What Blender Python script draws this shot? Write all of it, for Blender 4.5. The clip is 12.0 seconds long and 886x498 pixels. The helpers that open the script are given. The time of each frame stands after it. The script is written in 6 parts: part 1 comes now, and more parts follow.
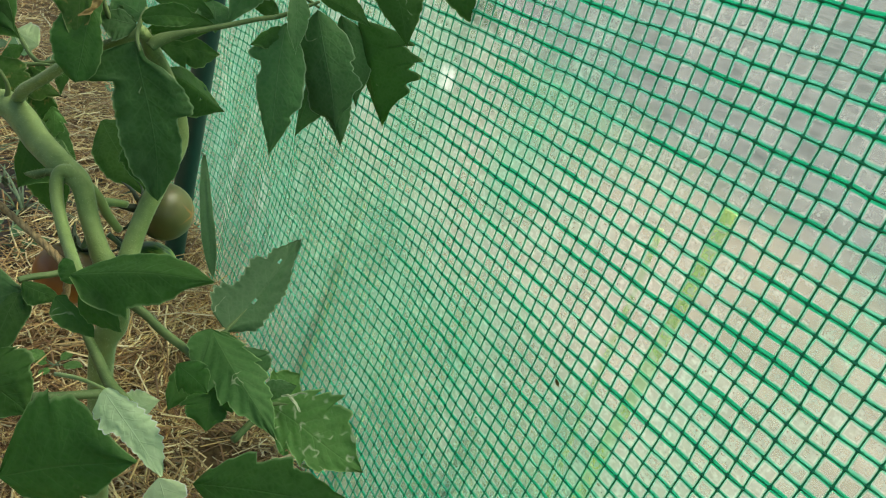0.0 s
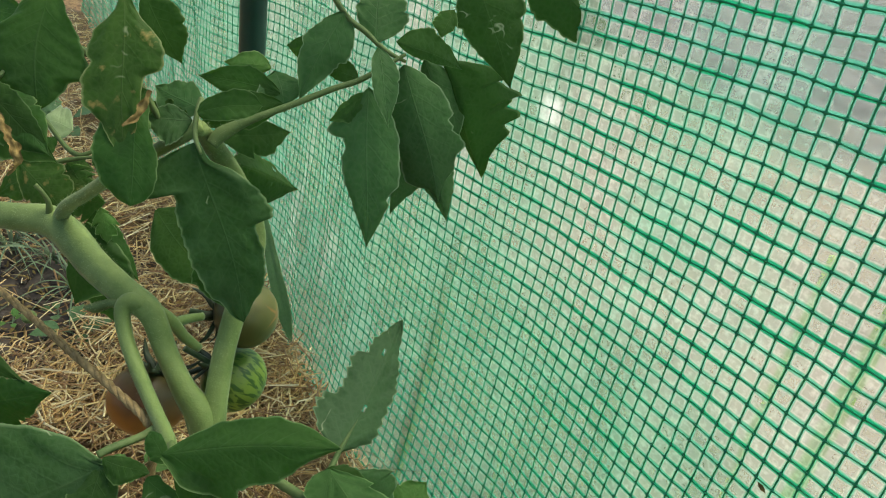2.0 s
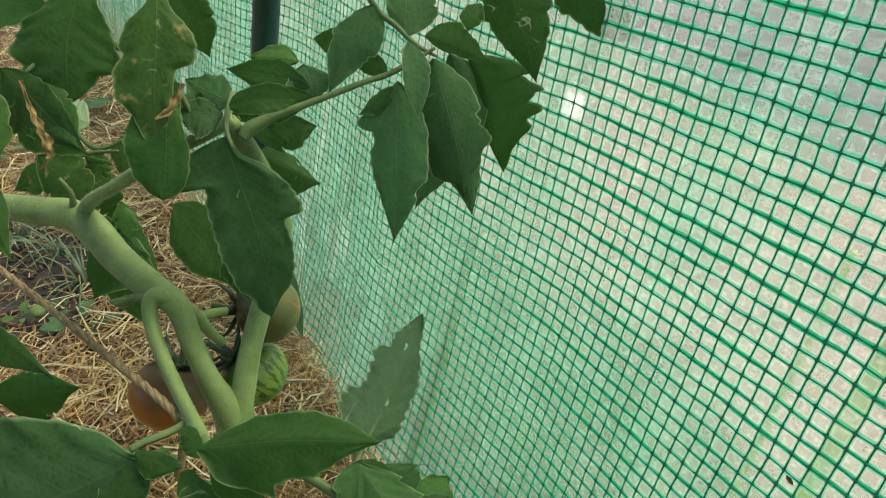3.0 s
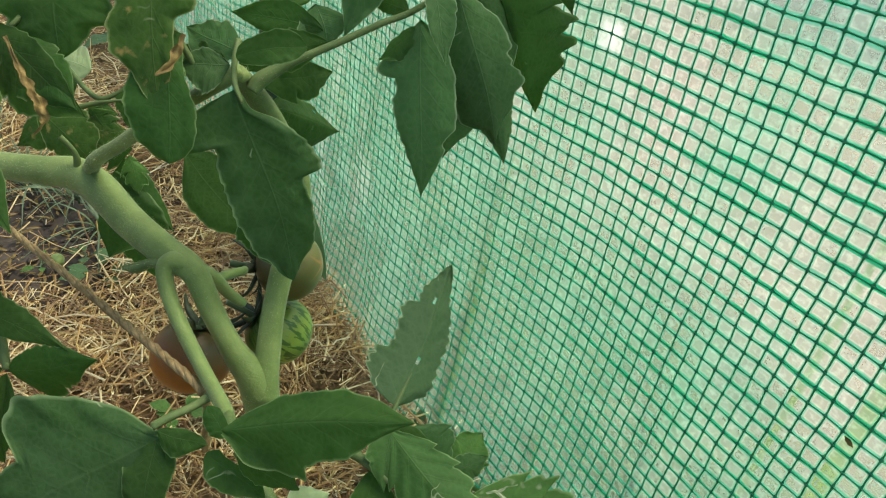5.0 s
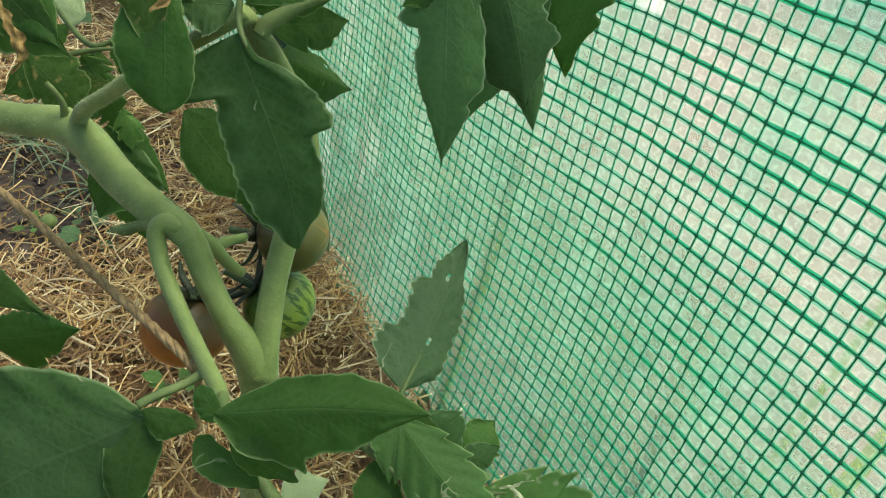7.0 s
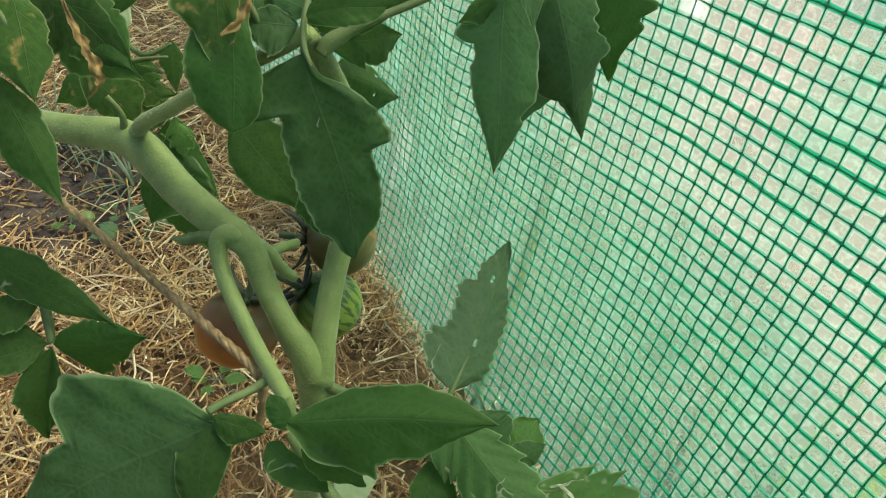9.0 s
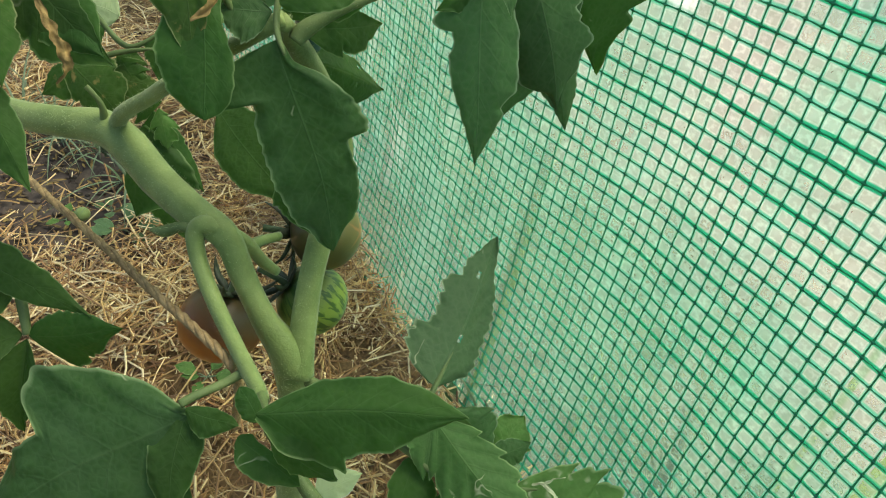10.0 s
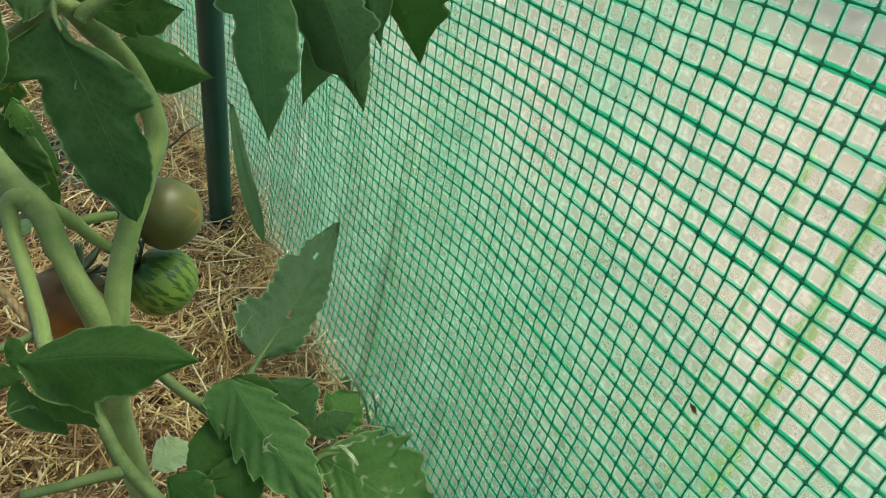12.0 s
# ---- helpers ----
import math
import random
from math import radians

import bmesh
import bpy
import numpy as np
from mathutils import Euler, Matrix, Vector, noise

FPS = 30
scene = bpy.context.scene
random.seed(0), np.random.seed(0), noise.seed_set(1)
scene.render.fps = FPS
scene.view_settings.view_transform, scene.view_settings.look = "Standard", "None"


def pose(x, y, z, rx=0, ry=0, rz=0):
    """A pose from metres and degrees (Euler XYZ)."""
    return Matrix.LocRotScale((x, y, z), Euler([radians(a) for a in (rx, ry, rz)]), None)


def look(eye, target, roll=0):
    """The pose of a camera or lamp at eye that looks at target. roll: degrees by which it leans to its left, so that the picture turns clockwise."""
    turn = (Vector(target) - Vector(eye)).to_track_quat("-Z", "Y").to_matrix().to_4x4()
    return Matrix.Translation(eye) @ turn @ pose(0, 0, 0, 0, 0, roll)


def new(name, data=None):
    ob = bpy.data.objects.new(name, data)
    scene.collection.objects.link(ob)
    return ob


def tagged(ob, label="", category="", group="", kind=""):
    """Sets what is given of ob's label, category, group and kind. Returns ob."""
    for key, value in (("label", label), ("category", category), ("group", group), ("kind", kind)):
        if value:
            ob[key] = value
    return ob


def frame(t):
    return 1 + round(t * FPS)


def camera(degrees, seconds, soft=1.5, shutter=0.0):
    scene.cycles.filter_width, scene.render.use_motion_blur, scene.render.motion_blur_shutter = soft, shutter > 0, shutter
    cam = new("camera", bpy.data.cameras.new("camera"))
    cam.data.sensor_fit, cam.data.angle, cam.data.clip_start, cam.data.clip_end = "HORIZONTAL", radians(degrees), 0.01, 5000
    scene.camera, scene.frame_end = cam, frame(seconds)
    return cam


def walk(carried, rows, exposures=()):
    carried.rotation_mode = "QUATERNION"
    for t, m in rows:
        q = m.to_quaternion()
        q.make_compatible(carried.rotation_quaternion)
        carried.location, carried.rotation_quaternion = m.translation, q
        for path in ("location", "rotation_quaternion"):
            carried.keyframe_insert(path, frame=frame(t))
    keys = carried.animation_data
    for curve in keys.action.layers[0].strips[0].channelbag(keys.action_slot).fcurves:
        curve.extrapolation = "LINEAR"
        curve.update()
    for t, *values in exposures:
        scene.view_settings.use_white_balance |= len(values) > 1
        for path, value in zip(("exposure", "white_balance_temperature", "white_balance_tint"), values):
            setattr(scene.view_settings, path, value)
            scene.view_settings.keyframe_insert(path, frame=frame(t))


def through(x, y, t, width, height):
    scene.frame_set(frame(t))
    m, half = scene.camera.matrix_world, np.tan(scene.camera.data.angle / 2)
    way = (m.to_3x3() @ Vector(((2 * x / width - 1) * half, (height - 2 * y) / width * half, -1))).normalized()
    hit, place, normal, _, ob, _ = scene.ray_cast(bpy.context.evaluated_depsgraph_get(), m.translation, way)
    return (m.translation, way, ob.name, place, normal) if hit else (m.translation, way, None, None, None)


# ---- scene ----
cam = camera(60.5, 12.0, soft=1.1)
PATH = [
    (0, (-0.3154, -0.0865, 0.6977), (0.2033, 0.6003, 0.1885), 17.84),
    (0.5, (-0.2659, -0.0350, 0.6897), (0.2904, 0.6238, 0.1831), 17.23),
    (1, (-0.2663, 0.0024, 0.6925), (0.2504, 0.6859, 0.1768), 12.47),
    (1.5, (-0.3072, 0.0387, 0.6992), (0.1870, 0.7181, 0.1568), 10.30),
    (2, (-0.3068, 0.0587, 0.6933), (0.1622, 0.7504, 0.1441), 8.85),
    (2.5, (-0.3066, 0.0732, 0.6847), (0.1475, 0.7654, 0.1237), 9.02),
    (2.7, (-0.3261, 0.0672, 0.6857), (0.1476, 0.7575, 0.1389), 9.37),
    (4.3, (-0.3147, 0.0856, 0.7139), (0.1269, 0.7334, 0.0931), 8.57),
    (4.5, (-0.3154, 0.0833, 0.6968), (0.1212, 0.7330, 0.0745), 8.08),
    (5, (-0.3111, 0.1061, 0.6859), (0.1193, 0.7444, 0.0476), 7.28),
    (5.5, (-0.3115, 0.1265, 0.6715), (0.1103, 0.7545, 0.0175), 8.57),
    (6, (-0.3063, 0.1274, 0.6620), (0.1075, 0.7536, 0.0012), 8.91),
    (6.5, (-0.2970, 0.1284, 0.6570), (0.1150, 0.7528, -0.0067), 9.60),
    (6.7, (-0.2989, 0.1321, 0.6566), (0.1211, 0.7552, -0.0032), 9.81),
    (8.3, (-0.3178, 0.1382, 0.6696), (0.1085, 0.7461, -0.0003), 9.54),
    (8.5, (-0.3122, 0.1357, 0.6715), (0.0875, 0.7517, -0.0073), 7.67),
    (9, (-0.3236, 0.1469, 0.6723), (0.0782, 0.7599, -0.0080), 8.46),
    (9.5, (-0.3167, 0.1472, 0.6687), (0.0788, 0.7639, -0.0118), 8.35),
    (10, (-0.3088, 0.1404, 0.6655), (0.0843, 0.7607, -0.0132), 8.18),
    (10.5, (-0.2889, 0.1196, 0.6692), (0.1143, 0.7378, -0.0056), 8.07),
    (11, (-0.2645, 0.1012, 0.6670), (0.1369, 0.7216, -0.0068), 7.77),
    (11.5, (-0.2350, 0.0768, 0.6676), (0.1607, 0.7085, 0.0010), 7.23),
    (12, (-0.2213, 0.0536, 0.6723), (0.1754, 0.6966, 0.0172), 7.90),
]
walk(cam, [(t, look(eye, target, roll)) for t, eye, target, roll in PATH], [(0, 0.98, 6950, -3.5), (0.5, 0.82, 6950, -3.5), (1.5, 0.91, 6950, -0.5), (5.5, 1.15, 6950, 5), (10.5, 1.19, 6950, 4.5), (12, 1.05, 6950, 0.5)])

# ---- daylight: a bright overcast sky with a soft, high sun ----
world = bpy.data.worlds.new("overcast_sky")
scene.world = world
world.use_nodes = True
_n = world.node_tree.nodes
_sky = _n.new("ShaderNodeTexSky")
_sky.sky_type = "NISHITA"
_sky.sun_disc = False
_sky.sun_elevation = radians(55)
_sky.sun_rotation = radians(85)
_sky.air_density, _sky.dust_density, _sky.ozone_density = 1.0, 4.0, 0.6
_n["Background"].inputs["Strength"].default_value = 0.13
world.node_tree.links.new(_sky.outputs[0], _n["Background"].inputs["Color"])

sun = new("sun", bpy.data.lights.new("sun", "SUN"))
sun.data.energy = 1.3
sun.data.angle = radians(25)
sun.data.color = (1.0, 0.95, 0.87)
sun.matrix_world = look((1.4, 0.25, 3.5), (0, 0.5, 0))

# ---- materials ----
def material(name):
    m = bpy.data.materials.new(name)
    m.use_nodes = True
    t = m.node_tree
    t.nodes.clear()
    return m, t


def node(t, kind, **values):
    n = t.nodes.new(kind)
    for key, value in values.items():
        if key in n.inputs:
            n.inputs[key].default_value = value
    return n


def link(t, a, b):
    t.links.new(a, b)


def calc(t, op, a, b=None, c=None, clamp=False):
    n = t.nodes.new("ShaderNodeMath")
    n.operation, n.use_clamp = op, clamp
    for i, v in enumerate((a, b, c)):
        if v is None:
            continue
        if isinstance(v, (int, float)):
            n.inputs[i].default_value = v
        else:
            t.links.new(v, n.inputs[i])
    return n.outputs[0]


def ramp(t, fac, *stops):
    n = t.nodes.new("ShaderNodeValToRGB")
    e = n.color_ramp.elements
    while len(e) < len(stops):
        e.new(0.5)
    for el, (pos, col) in zip(e, stops):
        el.position, el.color = pos, (*col, 1)
    t.links.new(fac, n.inputs[0])
    return n.outputs[0]


def blend(t, fac, a, b, mode="MIX"):
    n = t.nodes.new("ShaderNodeMix")
    n.data_type, n.blend_type = "RGBA", mode
    for sock, v in ((n.inputs[0], fac), (n.inputs[6], a), (n.inputs[7], b)):
        if isinstance(v, (int, float)):
            sock.default_value = v
        elif isinstance(v, tuple):
            sock.default_value = (*v, 1)
        else:
            t.links.new(v, sock)
    return n.outputs[2]


def cloud(t, scale, detail=4.0, rough=0.55, coord="Object", stretch=None):
    c = t.nodes.new("ShaderNodeTexCoord")
    out = c.outputs[coord]
    if stretch:
        mp = t.nodes.new("ShaderNodeMapping")
        mp.inputs["Scale"].default_value = stretch
        t.links.new(out, mp.inputs["Vector"])
        out = mp.outputs[0]
    n = node(t, "ShaderNodeTexNoise", Scale=scale, Detail=detail, Roughness=rough)
    t.links.new(out, n.inputs["Vector"])
    return n.outputs[0]


def bump(t, height, strength=0.3, distance=0.001):
    n = node(t, "ShaderNodeBump", Strength=strength, Distance=distance)
    t.links.new(height, n.inputs["Height"])
    return n.outputs[0]


def finish(t, shader):
    o = t.nodes.new("ShaderNodeOutputMaterial")
    t.links.new(shader, o.inputs["Surface"])


def mixed(t, fac, a, b):
    n = t.nodes.new("ShaderNodeMixShader")
    if isinstance(fac, (int, float)):
        n.inputs[0].default_value = fac
    else:
        t.links.new(fac, n.inputs[0])
    t.links.new(a, n.inputs[1])
    t.links.new(b, n.inputs[2])
    return n.outputs[0]


def leaf_material(name, dark, light, vein, through_col, through=0.25, blotch=0.0, rough=0.5, scarred=0.74, trail_width=0.016):
    m, t = material(name)
    uv = t.nodes.new("ShaderNodeUVMap")
    sep = t.nodes.new("ShaderNodeSeparateXYZ")
    link(t, uv.outputs[0], sep.inputs[0])
    q = calc(t, "ABSOLUTE", calc(t, "MULTIPLY_ADD", sep.outputs[0], 2.0, -1.0))
    s = sep.outputs[1]
    mid = calc(t, "SUBTRACT", 1.0, calc(t, "DIVIDE", q, 0.035, clamp=True), clamp=True)
    wob = calc(t, "MULTIPLY", cloud(t, 60.0, 2.0), 0.30)
    ph = calc(t, "FRACT", calc(t, "ADD", calc(t, "MULTIPLY_ADD", s, 7.0, wob), calc(t, "MULTIPLY", q, -1.5)))
    ph = calc(t, "ABSOLUTE", calc(t, "SUBTRACT", ph, 0.5))
    lat = calc(t, "SUBTRACT", 1.0, calc(t, "DIVIDE", ph, 0.085, clamp=True), clamp=True)
    lat = calc(t, "MULTIPLY", lat, calc(t, "SUBTRACT", 1.0, q, clamp=True))
    veins = calc(t, "MAXIMUM", mid, calc(t, "MULTIPLY", lat, calc(t, "MULTIPLY", cloud(t, 35.0, 2.0), 1.1)))
    tone = calc(t, "MULTIPLY_ADD", cloud(t, 75.0, 4.0), 0.35, calc(t, "MULTIPLY", cloud(t, 22.0, 4.0), 0.65))
    col = ramp(t, tone, (0.32, dark), (0.72, light))
    info = t.nodes.new("ShaderNodeObjectInfo")
    hue = t.nodes.new("ShaderNodeHueSaturation")
    link(t, calc(t, "MULTIPLY_ADD", info.outputs["Random"], 0.32, 0.82), hue.inputs["Value"])
    link(t, calc(t, "MULTIPLY_ADD", info.outputs["Random"], 0.014, 0.494), hue.inputs["Hue"])
    link(t, col, hue.inputs["Color"])
    col = blend(t, calc(t, "MULTIPLY", veins, 0.17), hue.outputs[0], vein)
    # light caught by hairs and rolled leaf edges, painted as a pale rim
    rim = calc(t, "MULTIPLY", calc(t, "SUBTRACT", q, 0.93, clamp=True), 16.0, clamp=True)
    col = blend(t, calc(t, "MULTIPLY", rim, 0.9), col, tuple(min(0.6, 1.5 * c) for c in vein))
    trail = calc(t, "SUBTRACT", 1.0, calc(t, "DIVIDE", calc(t, "ABSOLUTE", calc(t, "SUBTRACT", cloud(t, 48.0, 2.0), 0.5)), trail_width), clamp=True)
    where_eaten = ramp(t, cloud(t, 30.0, 2.0), (scarred - 0.07, (0, 0, 0)), (scarred - 0.02, (1, 1, 1)))
    col = blend(t, calc(t, "MULTIPLY", calc(t, "MULTIPLY", trail, where_eaten), 0.85), col, (0.42, 0.46, 0.28))
    if blotch:
        b = ramp(t, cloud(t, 95.0, 4.0), (0.60, (0, 0, 0)), (0.70, (1, 1, 1)))
        col = blend(t, calc(t, "MULTIPLY", b, blotch), col, (0.33, 0.24, 0.08))
    net = t.nodes.new("ShaderNodeTexVoronoi")
    net.feature = "DISTANCE_TO_EDGE"
    net.inputs["Scale"].default_value = 230.0
    where = t.nodes.new("ShaderNodeTexCoord")
    link(t, where.outputs["Object"], net.inputs["Vector"])
    mesh = calc(t, "MULTIPLY", net.outputs["Distance"], 2.5, clamp=True)
    col = blend(t, calc(t, "MULTIPLY_ADD", mesh, -0.14, 0.14), col, vein)
    fine = calc(t, "ADD", calc(t, "MULTIPLY", cloud(t, 420.0, 3.0), 0.6), calc(t, "MULTIPLY", mesh, 0.8))
    h = calc(t, "ADD", calc(t, "MULTIPLY", veins, -0.6), calc(t, "MULTIPLY", fine, 0.5))
    nrm = bump(t, h, 0.45, 0.0008)
    p = node(t, "ShaderNodeBsdfPrincipled", Roughness=rough)
    p.inputs["Sheen Weight"].default_value = 0.0
    p.inputs["Specular IOR Level"].default_value = 0.09
    link(t, col, p.inputs["Base Color"])
    link(t, nrm, p.inputs["Normal"])
    tr = t.nodes.new("ShaderNodeBsdfTranslucent")
    link(t, blend(t, 0.5, col, through_col), tr.inputs["Color"])
    finish(t, mixed(t, through, p.outputs[0], tr.outputs[0]))
    return m


M_LEAF = leaf_material("tomato_leaf", (0.020, 0.061, 0.012), (0.043, 0.104, 0.022), (0.12, 0.18, 0.07), (0.10, 0.26, 0.025), through=0.32)
M_LEAF_BLUE = leaf_material("tomato_leaf_bloom_backlit", (0.040, 0.104, 0.030), (0.068, 0.148, 0.046), (0.17, 0.23, 0.13), (0.10, 0.24, 0.05))
M_LEAF_GREY = leaf_material("tomato_leaf_grey_bloom", (0.056, 0.116, 0.048), (0.088, 0.162, 0.070), (0.17, 0.23, 0.13), (0.10, 0.24, 0.05))
M_LEAF_SICK = leaf_material("tomato_leaf_blotched", (0.026, 0.072, 0.012), (0.054, 0.124, 0.022), (0.16, 0.19, 0.08), (0.10, 0.24, 0.03), blotch=0.9)
M_LEAF_PALE = leaf_material("tomato_leaf_underside", (0.32, 0.42, 0.20), (0.42, 0.51, 0.28), (0.52, 0.58, 0.38), (0.25, 0.4, 0.12), rough=0.7)
M_LEAF_YOUNG = leaf_material("young_leaf", (0.055, 0.14, 0.028), (0.095, 0.20, 0.045), (0.28, 0.36, 0.16), (0.18, 0.36, 0.05))
# lit copy of the leaf green: stronger light is put into its colour
M_LEAF_LIT = leaf_material("lit_tomato_leaf", (0.040, 0.108, 0.026), (0.072, 0.160, 0.044), (0.15, 0.23, 0.09), (0.12, 0.28, 0.05), scarred=0.68, trail_width=0.012)
# dark leaf green whose lighter mottles turn bluish
M_LEAF_BLUISH = leaf_material("bluish_tomato_leaf", (0.020, 0.060, 0.013), (0.050, 0.106, 0.040), (0.13, 0.19, 0.09), (0.09, 0.24, 0.03), through=0.3)
M_LEAF_SCAR = leaf_material("scarred_tomato_leaf", (0.060, 0.140, 0.030), (0.105, 0.20, 0.050), (0.20, 0.28, 0.12), (0.12, 0.28, 0.05), scarred=0.50, trail_width=0.034)
M_WEED = leaf_material("weed_leaf", (0.06, 0.12, 0.05), (0.12, 0.20, 0.09), (0.2, 0.28, 0.15), (0.15, 0.3, 0.06))


def plain(name, a, b, scale=40.0, rough=0.6, bump_scale=200.0, bump_amt=0.3, metal=0.0, sheen=0.0, stretch=None, spec=0.5):
    m, t = material(name)
    col = ramp(t, cloud(t, scale, 5.0, stretch=stretch), (0.3, a), (0.7, b))
    p = node(t, "ShaderNodeBsdfPrincipled", Roughness=rough, Metallic=metal)
    p.inputs["Sheen Weight"].default_value = sheen
    p.inputs["Specular IOR Level"].default_value = spec
    link(t, col, p.inputs["Base Color"])
    link(t, bump(t, cloud(t, bump_scale, 4.0, stretch=stretch), bump_amt, 0.001), p.inputs["Normal"])
    finish(t, p.outputs[0])
    return m


M_STEM = plain("hairy_green_stem", (0.105, 0.164, 0.040), (0.205, 0.276, 0.084), 45.0, 0.62, 600.0, 0.35, sheen=0.12, spec=0.3)
# darker copy of the stem for thin stalks: their shade is in the colour
M_STEM_SHADED = plain("shaded_leaf_stalk", (0.062, 0.104, 0.030), (0.125, 0.175, 0.058), 60.0, 0.62, 600.0, 0.3, spec=0.3)
M_FUZZ = plain("pale_stem_hair", (0.24, 0.32, 0.13), (0.36, 0.44, 0.22), 200.0, 0.6)
M_STEM_DARK = plain("truss_stalk", (0.05, 0.09, 0.03), (0.09, 0.14, 0.05), 60.0, 0.6, 700.0, 0.3, sheen=0.3, spec=0.3)
M_SEPAL = plain("dark_sepal", (0.018, 0.026, 0.012), (0.04, 0.06, 0.022), 90.0, 0.65, 500.0, 0.3)
M_POST = plain("dark_green_coating", (0.003, 0.034, 0.024), (0.006, 0.050, 0.035), 30.0, 0.38, 300.0, 0.10)
M_SOIL = plain("damp_soil", (0.024, 0.018, 0.013), (0.095, 0.072, 0.054), 45.0, 0.9, 90.0, 0.9)
M_SCAR = plain("pale_dried_scar", (0.36, 0.40, 0.22), (0.52, 0.55, 0.34), 200.0, 0.75)
M_SCRAP = plain("brown_scrap", (0.07, 0.05, 0.01), (0.16, 0.12, 0.03), 120.0, 0.7)
M_DEAD = plain("withered_leaf", (0.085, 0.058, 0.014), (0.30, 0.205, 0.060), 110.0, 0.8, 300.0, 0.6)


def cane_material(name, a, b):
    """Fresh, sappy stalk that lets light through."""
    m, t = material(name)
    col = ramp(t, cloud(t, 30.0, 4.0, stretch=(1, 1, 0.12)), (0.3, a), (0.7, b))
    p = node(t, "ShaderNodeBsdfPrincipled", Roughness=0.5)
    link(t, col, p.inputs["Base Color"])
    tr = t.nodes.new("ShaderNodeBsdfTranslucent")
    link(t, col, tr.inputs["Color"])
    finish(t, mixed(t, 0.6, p.outputs[0], tr.outputs[0]))
    return m


M_CANE = cane_material("green_cane", (0.46, 0.66, 0.10), (0.78, 0.80, 0.26))
M_STICK = cane_material("pale_dry_stalk", (0.50, 0.62, 0.22), (0.72, 0.78, 0.40))


def cord_material():
    """Green plastic cord that lets a little light through."""
    m, t = material("green_cord")
    col = ramp(t, cloud(t, 300.0, 4.0), (0.3, (0.020, 0.24, 0.118)), (0.7, (0.036, 0.34, 0.175)))
    p = node(t, "ShaderNodeBsdfPrincipled", Roughness=0.45)
    link(t, col, p.inputs["Base Color"])
    tr = node(t, "ShaderNodeBsdfTranslucent", Color=(0.03, 0.44, 0.21, 1))
    finish(t, mixed(t, 0.42, p.outputs[0], tr.outputs[0]))
    return m


M_CORD = cord_material()


def twine_material():
    m, t = material("jute_twine")
    col = ramp(t, cloud(t, 160.0, 4.0, stretch=(1, 1, 1)), (0.3, (0.16, 0.105, 0.040)), (0.7, (0.37, 0.27, 0.12)))
    p = node(t, "ShaderNodeBsdfPrincipled", Roughness=0.9)
    link(t, col, p.inputs["Base Color"])
    link(t, bump(t, cloud(t, 900.0, 4.0), 0.6, 0.001), p.inputs["Normal"])
    finish(t, p.outputs[0])
    return m


M_TWINE = twine_material()


def straw_material():
    m, t = material("straw")
    geo = t.nodes.new("ShaderNodeNewGeometry")
    col = ramp(t, geo.outputs["Random Per Island"], (0.0, (0.11, 0.046, 0.014)), (0.28, (0.31, 0.15, 0.046)), (0.52, (0.60, 0.37, 0.115)), (0.78, (0.86, 0.66, 0.29)), (1.0, (0.95, 0.83, 0.52)))
    col = blend(t, calc(t, "MULTIPLY", cloud(t, 130.0, 3.0), 0.5), col, (0.25, 0.15, 0.06))
    # scattered grey-brown patches in place of shade among the straw
    dull_patch = ramp(t, calc(t, "MULTIPLY_ADD", cloud(t, 26.0, 3.0), 0.4, calc(t, "MULTIPLY", cloud(t, 8.0, 3.0), 0.6)), (0.44, (0, 0, 0)), (0.60, (1, 1, 1)))
    col = blend(t, calc(t, "MULTIPLY", dull_patch, 0.32), col, (0.19, 0.135, 0.075))
    # browner straw around the chaff patches
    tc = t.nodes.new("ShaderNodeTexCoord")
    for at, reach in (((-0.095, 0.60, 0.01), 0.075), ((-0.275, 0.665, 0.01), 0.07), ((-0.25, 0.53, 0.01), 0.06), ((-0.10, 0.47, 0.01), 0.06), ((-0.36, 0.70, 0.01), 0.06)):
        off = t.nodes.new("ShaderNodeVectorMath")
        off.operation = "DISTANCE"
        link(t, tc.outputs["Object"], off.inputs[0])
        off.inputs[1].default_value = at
        chaff_tone = ramp(t, calc(t, "ADD", calc(t, "DIVIDE", off.outputs["Value"], reach * 2), calc(t, "MULTIPLY_ADD", cloud(t, 45.0, 4.0), 0.9, -0.45)), (0.25, (1, 1, 1)), (0.55, (0, 0, 0)))
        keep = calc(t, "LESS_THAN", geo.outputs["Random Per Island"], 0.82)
        col = blend(t, calc(t, "MULTIPLY", calc(t, "MULTIPLY", chaff_tone, keep), 0.5), col, (0.20, 0.105, 0.042))
    p = node(t, "ShaderNodeBsdfPrincipled", Roughness=0.38)
    link(t, col, p.inputs["Base Color"])
    finish(t, p.outputs[0])
    return m


M_STRAW = straw_material()


